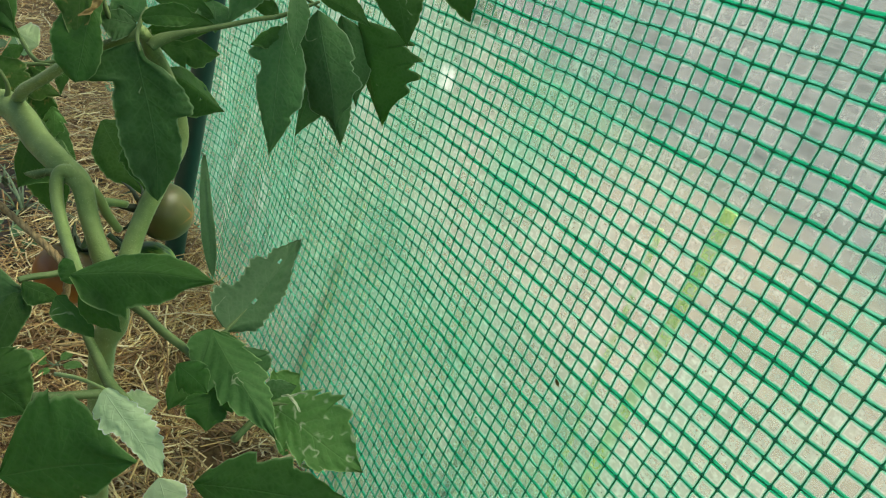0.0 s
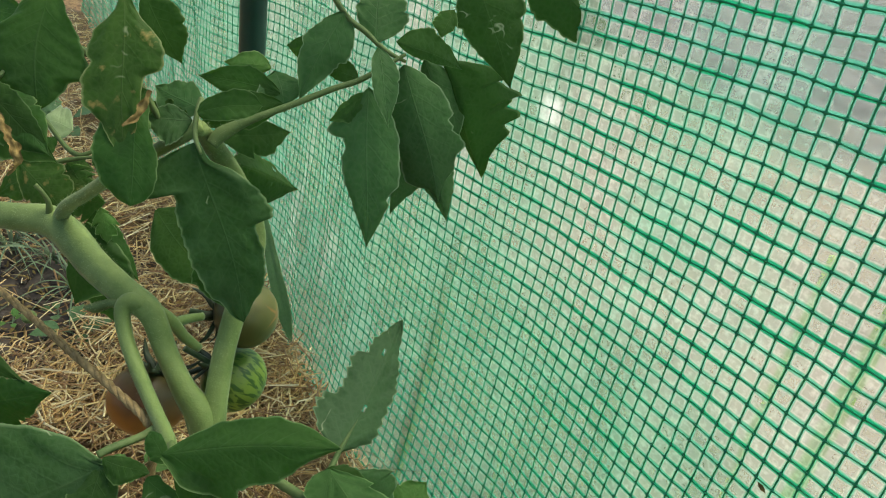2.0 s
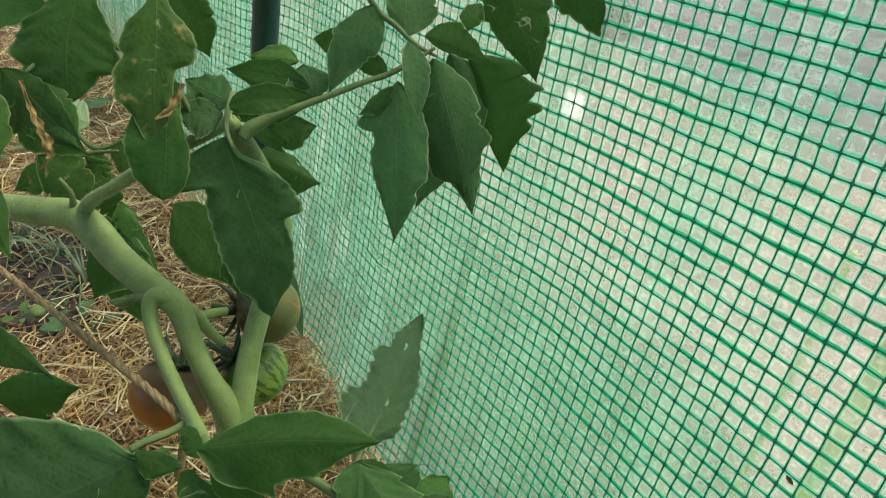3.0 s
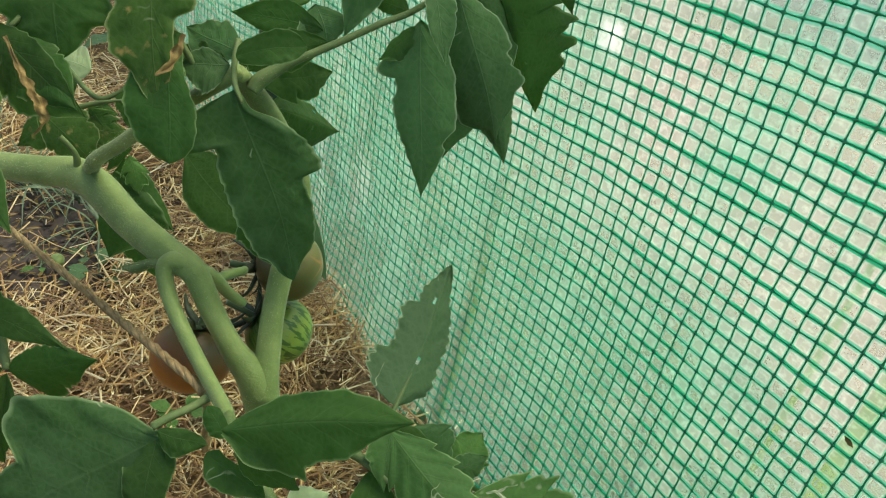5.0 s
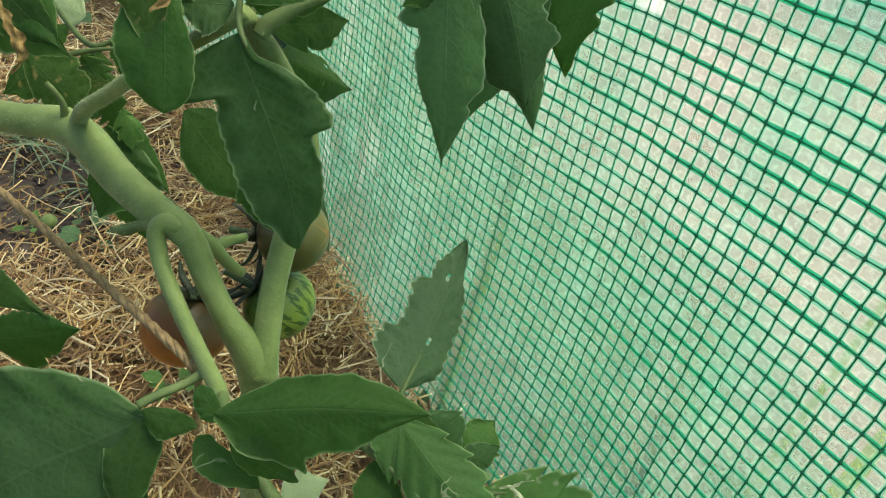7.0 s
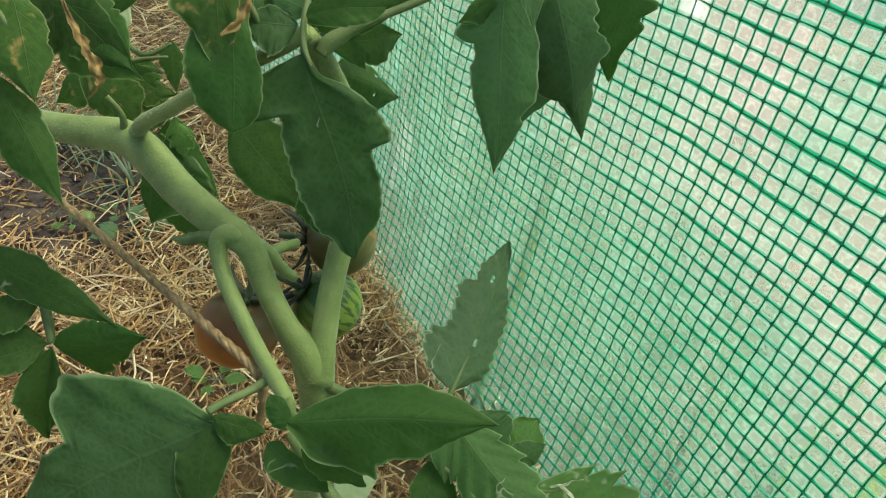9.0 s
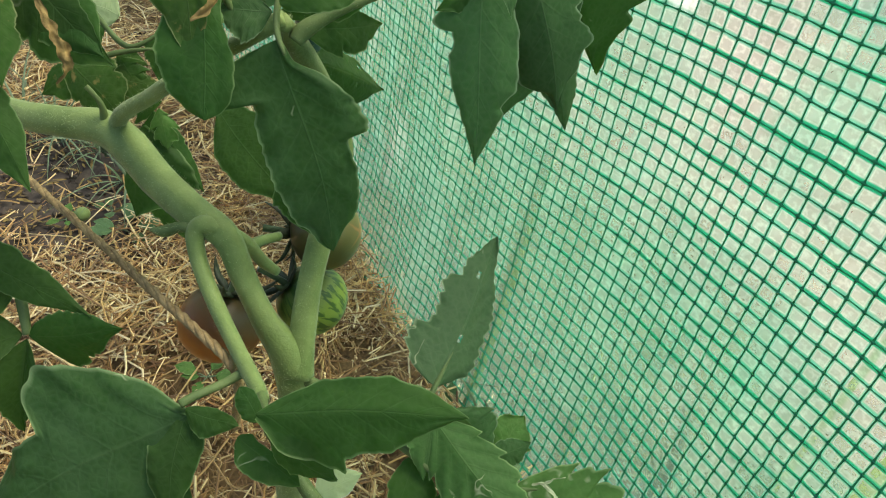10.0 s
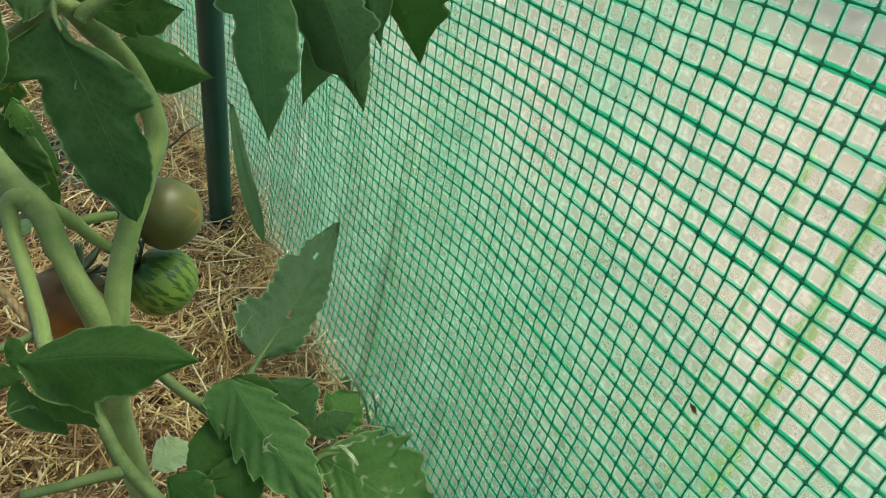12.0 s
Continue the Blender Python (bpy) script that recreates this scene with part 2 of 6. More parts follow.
def tomato_material(name, pole, shoulder, body, blush, stripe=None, cheek=0.0):
    """Skin: dark shoulders round the stalk, a paler body, a blush at the blossom end with a corky scar, and broken dark stripes running down from the stalk; pole: the way to the stalk; cheek: how far the blush spreads over the sides."""
    m, t = material(name)
    tc = t.nodes.new("ShaderNodeTexCoord")
    up = Vector(pole).normalized()
    side = up.orthogonal().normalized()
    axes = []
    for v in (side, up.cross(side), up):
        n = t.nodes.new("ShaderNodeVectorMath")
        n.operation = "DOT_PRODUCT"
        link(t, tc.outputs["Object"], n.inputs[0])
        n.inputs[1].default_value = v
        axes.append(n.outputs["Value"])
    high = calc(t, "MULTIPLY_ADD", axes[2], 20.0, 0.5, clamp=True)
    mottle = calc(t, "MULTIPLY_ADD", cloud(t, 34.0, 4.0), 0.5, -0.25)
    col = blend(t, ramp(t, calc(t, "ADD", high, mottle), (0.40, (0, 0, 0)), (0.85, (1, 1, 1))), body, shoulder)
    col = blend(t, ramp(t, calc(t, "ADD", high, calc(t, "MULTIPLY_ADD", cloud(t, 22.0, 3.0), 0.9, -0.45 - cheek)), (0.02, (1, 1, 1)), (0.34, (0, 0, 0))), col, blush)
    ang = calc(t, "ARCTAN2", axes[1], axes[0])
    if stripe:
        lay = t.nodes.new("ShaderNodeCombineXYZ")
        link(t, calc(t, "MULTIPLY", ang, 3.4), lay.inputs[0])
        link(t, calc(t, "MULTIPLY", axes[2], 42.0), lay.inputs[1])
        n3 = node(t, "ShaderNodeTexNoise", Scale=2.0, Detail=3.0, Roughness=0.5, Distortion=0.5)
        link(t, lay.outputs[0], n3.inputs["Vector"])
        mask = ramp(t, n3.outputs[0], (0.50, (0, 0, 0)), (0.57, (1, 1, 1)))
        mask = calc(t, "MULTIPLY", mask, ramp(t, high, (0.05, (0, 0, 0)), (0.2, (1, 1, 1))))
        col = blend(t, calc(t, "MULTIPLY", mask, 0.9), col, stripe)
    # corky star at the blossom end
    ring = calc(t, "SQRT", calc(t, "ADD", calc(t, "POWER", calc(t, "ABSOLUTE", axes[0]), 2.0), calc(t, "POWER", calc(t, "ABSOLUTE", axes[1]), 2.0)))
    ray = calc(t, "ABSOLUTE", calc(t, "SINE", calc(t, "MULTIPLY_ADD", ang, 2.5, calc(t, "MULTIPLY", cloud(t, 60.0, 2.0), 3.0))))
    reach = calc(t, "MULTIPLY_ADD", calc(t, "POWER", calc(t, "SUBTRACT", 1.0, ray), 2.0), 0.013, 0.0040)
    star = calc(t, "MULTIPLY", calc(t, "SUBTRACT", 1.0, calc(t, "DIVIDE", ring, reach), clamp=True), calc(t, "LESS_THAN", axes[2], 0.0))
    col = blend(t, calc(t, "MULTIPLY", star, 1.6, clamp=True), col, (0.33, 0.165, 0.050))
    p = node(t, "ShaderNodeBsdfPrincipled", Roughness=0.36)
    p.inputs["Subsurface Weight"].default_value = 0.08
    p.inputs["Subsurface Scale"].default_value = 0.004
    p.inputs["Specular IOR Level"].default_value = 0.42
    link(t, col, p.inputs["Base Color"])
    link(t, bump(t, cloud(t, 500.0, 2.0), 0.05, 0.001), p.inputs["Normal"])
    finish(t, p.outputs[0])
    return m


POLE_BROWN, POLE_GREEN, POLE_RED = (-0.75, 0.50, -0.18), (-0.6, 0.3, 0.55), (0.35, 0.2, 0.7)
M_TOM_BROWN = tomato_material("olive_brown_tomato", POLE_BROWN, (0.022, 0.022, 0.007), (0.080, 0.082, 0.020), (0.165, 0.150, 0.042), cheek=0.02)
M_TOM_GREEN = tomato_material("striped_green_tomato", POLE_GREEN, (0.075, 0.135, 0.022), (0.215, 0.300, 0.045), (0.20, 0.285, 0.10), (0.030, 0.085, 0.012))
M_TOM_RED = tomato_material("ripening_red_tomato", POLE_RED, (0.070, 0.048, 0.016), (0.165, 0.056, 0.014), (0.33, 0.115, 0.018), cheek=0.22)


def film_material():
    """Clear laminated film, one square of the map per mesh cell; the plastic is tinted emerald where it is welded to the cords."""
    m, t = material("reinforced_film")
    uv = t.nodes.new("ShaderNodeUVMap")
    sep = t.nodes.new("ShaderNodeSeparateXYZ")
    link(t, uv.outputs[0], sep.inputs[0])

    def gap(axis, half):
        """How far into the cell, 0 at the cord's border; half: half the border's width as a share of the cell."""
        f = calc(t, "ABSOLUTE", calc(t, "SUBTRACT", calc(t, "FRACT", calc(t, "ADD", sep.outputs[axis], 0.5)), 0.5))
        return calc(t, "MAXIMUM", calc(t, "SUBTRACT", f, half), 0.0)

    half_u = calc(t, "MULTIPLY_ADD", cloud(t, 0.8, 3.0, coord="UV"), 0.10, -0.02)
    half_w = calc(t, "MULTIPLY_ADD", cloud(t, 1.1, 3.0, coord="UV", stretch=(0.45, 1, 1)), 0.23, -0.03)
    gu, gw = gap(0, half_u), gap(1, half_w)
    inner = calc(t, "SUBTRACT", calc(t, "MINIMUM", gu, gw), calc(t, "DIVIDE", 0.0022, calc(t, "ADD", calc(t, "ADD", gu, gw), 0.03)))
    tint = calc(t, "SUBTRACT", 1.0, calc(t, "SMOOTH_MIN", calc(t, "MULTIPLY", inner, 9.0, clamp=True), 1.0, 0.3), clamp=True)
    # emerald tint weaker towards the post
    tint_fade = ramp(t, calc(t, "MULTIPLY", sep.outputs[0], 0.01), (0.28, (1, 1, 1)), (0.62, (0.5, 0.5, 0.5)))
    tint = calc(t, "MULTIPLY", tint, tint_fade)
    # highlights along the cell edges, painted as a milkier rim
    rim = calc(t, "SUBTRACT", 1.0, calc(t, "ABSOLUTE", calc(t, "MULTIPLY_ADD", inner, 15.0, -1.6)), clamp=True)
    cell = t.nodes.new("ShaderNodeTexWhiteNoise")
    cell.noise_dimensions = "2D"
    snap = t.nodes.new("ShaderNodeVectorMath")
    snap.operation = "FLOOR"
    link(t, uv.outputs[0], snap.inputs[0])
    link(t, snap.outputs[0], cell.inputs["Vector"])
    blots = ramp(t, cloud(t, 2.2, 2.0, coord="UV"), (0.48, (0, 0, 0)), (0.70, (1, 1, 1)))
    haze = cloud(t, 0.25, 5.0, coord="UV")
    clear = node(t, "ShaderNodeBsdfTransparent", Color=(0.90, 0.95, 0.915, 1))
    big = cloud(t, 0.05, 4.0, coord="UV", stretch=(1.8, 0.7, 1))
    milky = t.nodes.new("ShaderNodeBsdfTranslucent")
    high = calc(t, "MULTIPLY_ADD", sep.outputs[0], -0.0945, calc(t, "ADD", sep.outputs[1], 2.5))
    # darker grey-brown towards the ground, put into the colour of the lowest few cells, ragged
    foot_tone = ramp(t, calc(t, "MULTIPLY_ADD", high, 0.075, calc(t, "MULTIPLY_ADD", cloud(t, 0.12, 5.0, coord="UV"), 1.3, -0.65)), (0.05, (1, 1, 1)), (0.75, (0, 0, 0)))
    # greener and less milky low on the film and towards the post
    low_green = calc(t, "ADD", calc(t, "MULTIPLY_ADD", sep.outputs[1], -0.026, 1.22), calc(t, "MULTIPLY", sep.outputs[0], 0.007), clamp=True)
    bloom = ramp(t, calc(t, "MULTIPLY_ADD", low_green, 0.30, calc(t, "SUBTRACT", big, 0.15)), (0.36, (0.89, 0.89, 0.86)), (0.62, (0.40, 0.83, 0.64)))
    # slack folds towards the post, painted in: teal where doubled, white for light on creases
    far = ramp(t, calc(t, "MULTIPLY", sep.outputs[0], 0.01), (0.46, (0, 0, 0)), (0.60, (1, 1, 1)))
    slant = t.nodes.new("ShaderNodeMapping")
    slant.inputs["Rotation"].default_value = (0, 0, radians(-34))
    slant.inputs["Scale"].default_value = (1.0, 0.22, 1)
    link(t, uv.outputs[0], slant.inputs["Vector"])
    crease = node(t, "ShaderNodeTexNoise", Scale=0.30, Detail=4.0, Roughness=0.6)
    link(t, slant.outputs[0], crease.inputs["Vector"])
    doubled = calc(t, "MULTIPLY", far, ramp(t, crease.outputs[0], (0.48, (0, 0, 0)), (0.60, (1, 1, 1))))
    fold_glint = calc(t, "MULTIPLY", far, ramp(t, crease.outputs[0], (0.38, (1, 1, 1)), (0.46, (0, 0, 0))))
    bloom = blend(t, calc(t, "MULTIPLY", doubled, 0.6), bloom, (0.30, 0.74, 0.58))
    bloom = blend(t, calc(t, "MULTIPLY", fold_glint, 0.45), bloom, (0.88, 0.96, 0.92))
    link(t, blend(t, calc(t, "MULTIPLY", foot_tone, 0.8), bloom, (0.39, 0.43, 0.33)), milky.inputs["Color"])
    scatter = t.nodes.new("ShaderNodeBsdfDiffuse")
    link(t, blend(t, foot_tone, (0.56, 0.62, 0.52), (0.27, 0.28, 0.215)), scatter.inputs["Color"])
    cloudy = mixed(t, 0.25, milky.outputs[0], scatter.outputs[0])
    # soft shading of folds, painted into the milkiness as upright streaks
    streak = cloud(t, 0.07, 4.0, coord="UV", stretch=(2.2, 0.35, 1))
    # bright glint on the film, painted as a white spot in its colour
    off = t.nodes.new("ShaderNodeVectorMath")
    off.operation = "DISTANCE"
    link(t, uv.outputs[0], off.inputs[0])
    off.inputs[1].default_value = (36.0, 41.0, 0)
    glint = calc(t, "SUBTRACT", 1.0, calc(t, "DIVIDE", calc(t, "ADD", off.outputs["Value"], calc(t, "MULTIPLY_ADD", cloud(t, 1.5, 3.0, coord="UV"), 1.8, -0.9)), 1.3), clamp=True)
    haze = calc(t, "ADD", haze, calc(t, "MULTIPLY_ADD", ramp(t, streak, (0.40, (0, 0, 0)), (0.66, (1, 1, 1))), 0.38, -0.15))
    haze = calc(t, "ADD", haze, calc(t, "MULTIPLY", glint, 1.2))
    fresh = calc(t, "ADD", calc(t, "MULTIPLY", sep.outputs[1], 0.08), calc(t, "MULTIPLY_ADD", sep.outputs[0], -0.035, -2.75))
    haze = calc(t, "MULTIPLY_ADD", calc(t, "ADD", fresh, cloud(t, 0.15, 4.0, coord="UV"), clamp=True), -0.55, haze)
    milk = calc(t, "ADD", calc(t, "MULTIPLY_ADD", haze, 0.43, 0.08), calc(t, "MULTIPLY_ADD", cell.outputs["Value"], 0.09, 0.045))
    milk = calc(t, "MULTIPLY_ADD", low_green, -0.09, milk)
    milk = calc(t, "ADD", milk, calc(t, "MULTIPLY", calc(t, "ADD", doubled, fold_glint), 0.17))
    milk = calc(t, "ADD", calc(t, "ADD", milk, calc(t, "MULTIPLY", rim, 0.12)), calc(t, "MULTIPLY", blots, 0.17), clamp=True)
    body = mixed(t, milk, clear.outputs[0], cloudy)
    gt = node(t, "ShaderNodeBsdfTransparent", Color=(0.36, 0.90, 0.68, 1))
    gl = node(t, "ShaderNodeBsdfTranslucent", Color=(0.18, 0.86, 0.60, 1))
    gd = node(t, "ShaderNodeBsdfDiffuse", Color=(0.06, 0.58, 0.36, 1))
    green = mixed(t, 0.5, gt.outputs[0], mixed(t, 0.4, gl.outputs[0], gd.outputs[0]))
    sheet = mixed(t, tint, body, green)
    white = node(t, "ShaderNodeBsdfTranslucent", Color=(0.97, 0.98, 0.97, 1))
    sheet = mixed(t, calc(t, "MULTIPLY", glint, 0.7, clamp=True), sheet, white.outputs[0])
    gloss = node(t, "ShaderNodeBsdfGlossy", Roughness=0.22)
    link(t, bump(t, cloud(t, 2.0, 4.0, coord="UV"), 0.35, 0.001), gloss.inputs["Normal"])
    fr = node(t, "ShaderNodeFresnel", IOR=1.38)
    finish(t, mixed(t, calc(t, "MULTIPLY", fr.outputs[0], 0.10), sheet, gloss.outputs[0]))
    return m


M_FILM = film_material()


def tape_material():
    m, t = material("emerald_tape")
    gt = node(t, "ShaderNodeBsdfTransparent", Color=(0.18, 0.76, 0.52, 1))
    gl = node(t, "ShaderNodeBsdfTranslucent", Color=(0.09, 0.70, 0.44, 1))
    gd = node(t, "ShaderNodeBsdfPrincipled", Roughness=0.35)
    link(t, ramp(t, cloud(t, 200.0, 3.0), (0.3, (0.02, 0.40, 0.23)), (0.7, (0.05, 0.55, 0.34))), gd.inputs["Base Color"])
    finish(t, mixed(t, 0.72, gt.outputs[0], mixed(t, 0.5, gl.outputs[0], gd.outputs[0])))
    return m


M_TAPE = tape_material()


def ground_material():
    """Dark crumbly soil inside the film; outside an earth strip, trodden pinkish path, rough grass farther along and grey gravel farther out."""
    m, t = material("garden_ground")
    tc = t.nodes.new("ShaderNodeTexCoord")
    sep = t.nodes.new("ShaderNodeSeparateXYZ")
    link(t, tc.outputs["Object"], sep.inputs[0])
    n = cloud(t, 2.2, 5.0)
    soil = ramp(t, cloud(t, 45.0, 5.0), (0.3, (0.024, 0.018, 0.013)), (0.7, (0.095, 0.072, 0.054)))
    chaff = ramp(t, cloud(t, 160.0, 5.0), (0.3, (0.06, 0.032, 0.014)), (0.7, (0.26, 0.165, 0.070)))
    slab = ramp(t, cloud(t, 6.0, 2.0), (0.3, (0.20, 0.155, 0.115)), (0.7, (0.31, 0.245, 0.19)))
    earth = ramp(t, cloud(t, 25.0, 6.0), (0.3, (0.045, 0.060, 0.034)), (0.7, (0.12, 0.135, 0.080)))
    turf = ramp(t, cloud(t, 11.0, 2.5), (0.3, (0.055, 0.105, 0.050)), (0.7, (0.14, 0.190, 0.105)))
    gravel = ramp(t, cloud(t, 9.0, 2.5), (0.3, (0.060, 0.056, 0.060)), (0.7, (0.15, 0.138, 0.145)))
    far_y = ramp(t, calc(t, "MULTIPLY_ADD", n, 0.9, calc(t, "MULTIPLY_ADD", sep.outputs[1], 0.9, -1.05)), (0.25, (0, 0, 0)), (0.8, (1, 1, 1)))
    far_x = ramp(t, calc(t, "MULTIPLY_ADD", n, 0.6, calc(t, "MULTIPLY_ADD", sep.outputs[0], 0.8, -1.0)), (0.3, (0, 0, 0)), (0.7, (1, 1, 1)))
    strip = calc(t, "MULTIPLY_ADD", cloud(t, 5.0, 5.0), 0.30, sep.outputs[0])
    verge = ramp(t, strip, (0.50, (1, 1, 1)), (0.66, (0, 0, 0)))
    near = ramp(t, calc(t, "MULTIPLY_ADD", cloud(t, 12.0, 4.0), 0.08, sep.outputs[0]), (0.15, (1, 1, 1)), (0.22, (0, 0, 0)))
    off = t.nodes.new("ShaderNodeVectorMath")
    off.operation = "DISTANCE"
    link(t, tc.outputs["Object"], off.inputs[0])
    off.inputs[1].default_value = (-0.33, 1.03, 0)
    bare = ramp(t, calc(t, "MULTIPLY_ADD", n, 0.1, off.outputs["Value"]), (0.20, (1, 1, 1)), (0.28, (0, 0, 0)))
    out = blend(t, far_x, blend(t, far_y, slab, turf), gravel)
    out = blend(t, near, blend(t, verge, out, turf), earth)
    lawn = ramp(t, calc(t, "MULTIPLY_ADD", off.outputs["Value"], 0.3, calc(t, "MULTIPLY", n, 0.5)), (0.60, (0, 0, 0)), (0.85, (1, 1, 1)))
    inside = blend(t, lawn, blend(t, bare, chaff, soil), turf)
    col = blend(t, ramp(t, calc(t, "ADD", sep.outputs[0], 0.1), (0.085, (0, 0, 0)), (0.11, (1, 1, 1))), inside, out)
    p = node(t, "ShaderNodeBsdfPrincipled", Roughness=0.88)
    link(t, col, p.inputs["Base Color"])
    link(t, bump(t, cloud(t, 90.0, 4.0), 0.4, 0.002), p.inputs["Normal"])
    finish(t, p.outputs[0])
    return m


M_OUT = ground_material()
M_GRASS = plain("grass_blade", (0.06, 0.10, 0.04), (0.15, 0.20, 0.10), 30.0, 0.55, 300.0, 0.2)

# ---- mesh helpers ----
def mesh_of(name, verts, faces, mat, uvs=None, smooth=True):
    me = bpy.data.meshes.new(name)
    me.from_pydata([tuple(v) for v in verts], [], faces)
    if uvs is not None:
        layer = me.uv_layers.new(name="UVMap")
        idx = np.empty(len(me.loops), dtype=np.int32)
        me.loops.foreach_get("vertex_index", idx)
        layer.data.foreach_set("uv", np.asarray(uvs, dtype=np.float32)[idx].ravel())
    if smooth:
        me.polygons.foreach_set("use_smooth", [True] * len(me.polygons))
    me.materials.append(mat)
    me.update()
    return me


def thing(name, at, label, category, group="", kind=""):
    ob = new(name)
    ob.empty_display_size = 0.05
    ob.location = at
    return tagged(ob, label, category, group, kind)


def origin_of(ob):
    o = Vector((0, 0, 0))
    while ob:
        o += ob.location
        ob = ob.parent
    return o


def part(name, verts, faces, mat, parent, label="", uvs=None, smooth=True):
    """Link one mesh, given in world metres, under a thing or a part."""
    o = origin_of(parent)
    ob = new(name, mesh_of(name, [Vector(v) - o for v in verts], faces, mat, uvs, smooth))
    ob.parent = parent
    if label:
        ob["label"] = label
    return ob


def catmull(pts, n):
    pts = [Vector(p) for p in pts]
    ext = [2 * pts[0] - pts[1]] + pts + [2 * pts[-1] - pts[-2]]
    out = []
    for i in range(1, len(ext) - 2):
        a, b, c, d = ext[i - 1:i + 3]
        for k in range(n):
            u = k / n
            out.append(0.5 * ((2 * b) + (c - a) * u + (2 * a - 5 * b + 4 * c - d) * u * u + (3 * b - a - 3 * c + d) * u ** 3))
    return out + [pts[-1]]


def tube(pts, radii, n=6, seg=12, rough=0.04, seed=0):
    """Vertices and faces of a tapering, slightly uneven round tube along a smooth curve."""
    line = catmull(pts, n)
    rad = catmull([(r, 0, 0) for r in radii], n)
    verts, faces = [], []
    side = Vector((0.3, 0.2, 1))
    for i, p in enumerate(line):
        d = (line[min(i + 1, len(line) - 1)] - line[max(i - 1, 0)]).normalized()
        side = (side - d * side.dot(d)).normalized()
        up = d.cross(side)
        for k in range(seg):
            a = 2 * math.pi * k / seg
            r = rad[i].x * (1 + rough * math.sin(3 * a + seed) + 0.8 * rough * math.sin(5 * a + 1.3 * i / n) + rough * noise.noise(p * 60 + Vector((seed, k * 0.3, 0))))
            verts.append(p + (side * math.cos(a) + up * math.sin(a)) * r)
    m = len(line)
    for i in range(m - 1):
        for k in range(seg):
            faces.append((i * seg + k, i * seg + (k + 1) % seg, (i + 1) * seg + (k + 1) % seg, (i + 1) * seg + k))
    faces.append(tuple(range(seg))[::-1])
    faces.append(tuple((m - 1) * seg + k for k in range(seg)))
    return verts, faces


def ease(x):
    x = min(1.0, max(0.0, x))
    return x * x * (3 - 2 * x)


# ---- the film wall ----
CELL = 0.01195
COS, SIN = math.cos(radians(5.4)), math.sin(radians(5.4))
# how the film bellies and its mesh is drawn out of square: powers of the place along it and up it, in metres
BULGE = (-0.0062, -0.01225, -0.01517, 0.01144, -0.00823, 0.00687, -0.00153, 0.00407, -0.00474, 0.00929, 0.00261, 0.00122, -0.00026, -0.00009, -0.00483)
DRAW_Y = (0.0, -0.00885, -0.00241, 0.00843, -0.0028, 0.00465, 0.00143, -0.00049, -0.00147, 0.00052)
DRAW_Z = (0.0, 0.00052, 0.00647, 0.01057, -0.00197, 0.00055, -0.00184, 0.00395, 0.00089, -0.00033)


def swell(coefs, order, y, z):
    a, b = min(0.9, max(-1.0, (y - 0.5) / 0.5)), min(1.0, max(-0.95, (z - 0.3) / 0.35))
    powers = [a ** p * b ** q for p in range(order + 1) for q in range(order + 1 - p)]
    return sum(c * v for c, v in zip(coefs, powers))


def film_point(u, w, lift=0.0):
    """World place on the film, u along it and w up it (metres, along the mesh), lift towards the plants."""
    y = (u - 0.1534 * CELL) * COS + (w - 0.257 * CELL) * SIN
    z = (w - 0.257 * CELL) * COS - (u - 0.1534 * CELL) * SIN + 0.03
    x = 0.004 - 0.022 * ease((y - 0.38) / 0.32) + 0.135 * z - 0.055 * ease((y - 0.92) / 0.30) + swell(BULGE, 4, y, z)
    y, z = y + swell(DRAW_Y, 3, y, z), z + swell(DRAW_Z, 3, y, z)
    x += 0.0016 * noise.noise((y * 5.0, z * 2.2, 1.0)) + 0.0012 * noise.noise((y * 13.0, z * 5.0, 4.0))
    x += 0.0022 * math.exp(-((y - 0.62 - 0.14 * z) / 0.018) ** 2) - 0.002 * math.exp(-((y - 0.80 + 0.2 * z) / 0.02) ** 2)
    x += 0.0015 * math.exp(-((y - 0.36 - 0.20 * z) / 0.030) ** 2)
    x += 0.005 * ease((y - 0.60) / 0.12) * noise.noise((y * 20 - z * 12, z * 3, 7.0))
    y += 0.0011 * noise.noise((u * 42.0, w * 42.0, 9.0))
    z += 0.0012 * noise.noise((u * 36.0, w * 42.0, 13.0))
    return Vector((x - lift, y, max(z, -0.03)))


U0, U1, W0, W1 = -24, 190, -3, 76
SUB = 3


def build_film(root):
    rng = np.random.RandomState(5)
    nu, nw = (U1 - U0), (W1 - W0)
    puff = rng.uniform(0.0002, 0.0011, (nu + 1, nw + 1)) * np.where(rng.rand(nu + 1, nw + 1) < 0.5, 1, -1)
    verts, uvs, faces = [], [], []
    cols, rows = nu * SUB + 1, nw * SUB + 1
    for i in range(cols):
        for j in range(rows):
            a, b = U0 + i / SUB, W0 + j / SUB
            ci, cj = min(i // SUB, nu), min(j // SUB, nw)
            fu, fw = (i % SUB) / SUB, (j % SUB) / SUB
            lift = puff[ci, cj] * math.sin(math.pi * fu) * math.sin(math.pi * fw)
            verts.append(film_point(a * CELL, b * CELL, lift))
            uvs.append((a, b))
    for i in range(cols - 1):
        for j in range(rows - 1):
            k = i * rows + j
            faces.append((k, k + rows, k + rows + 1, k + 1))
    part("film", verts, faces, M_FILM, root, "clear puckered plastic film", uvs)


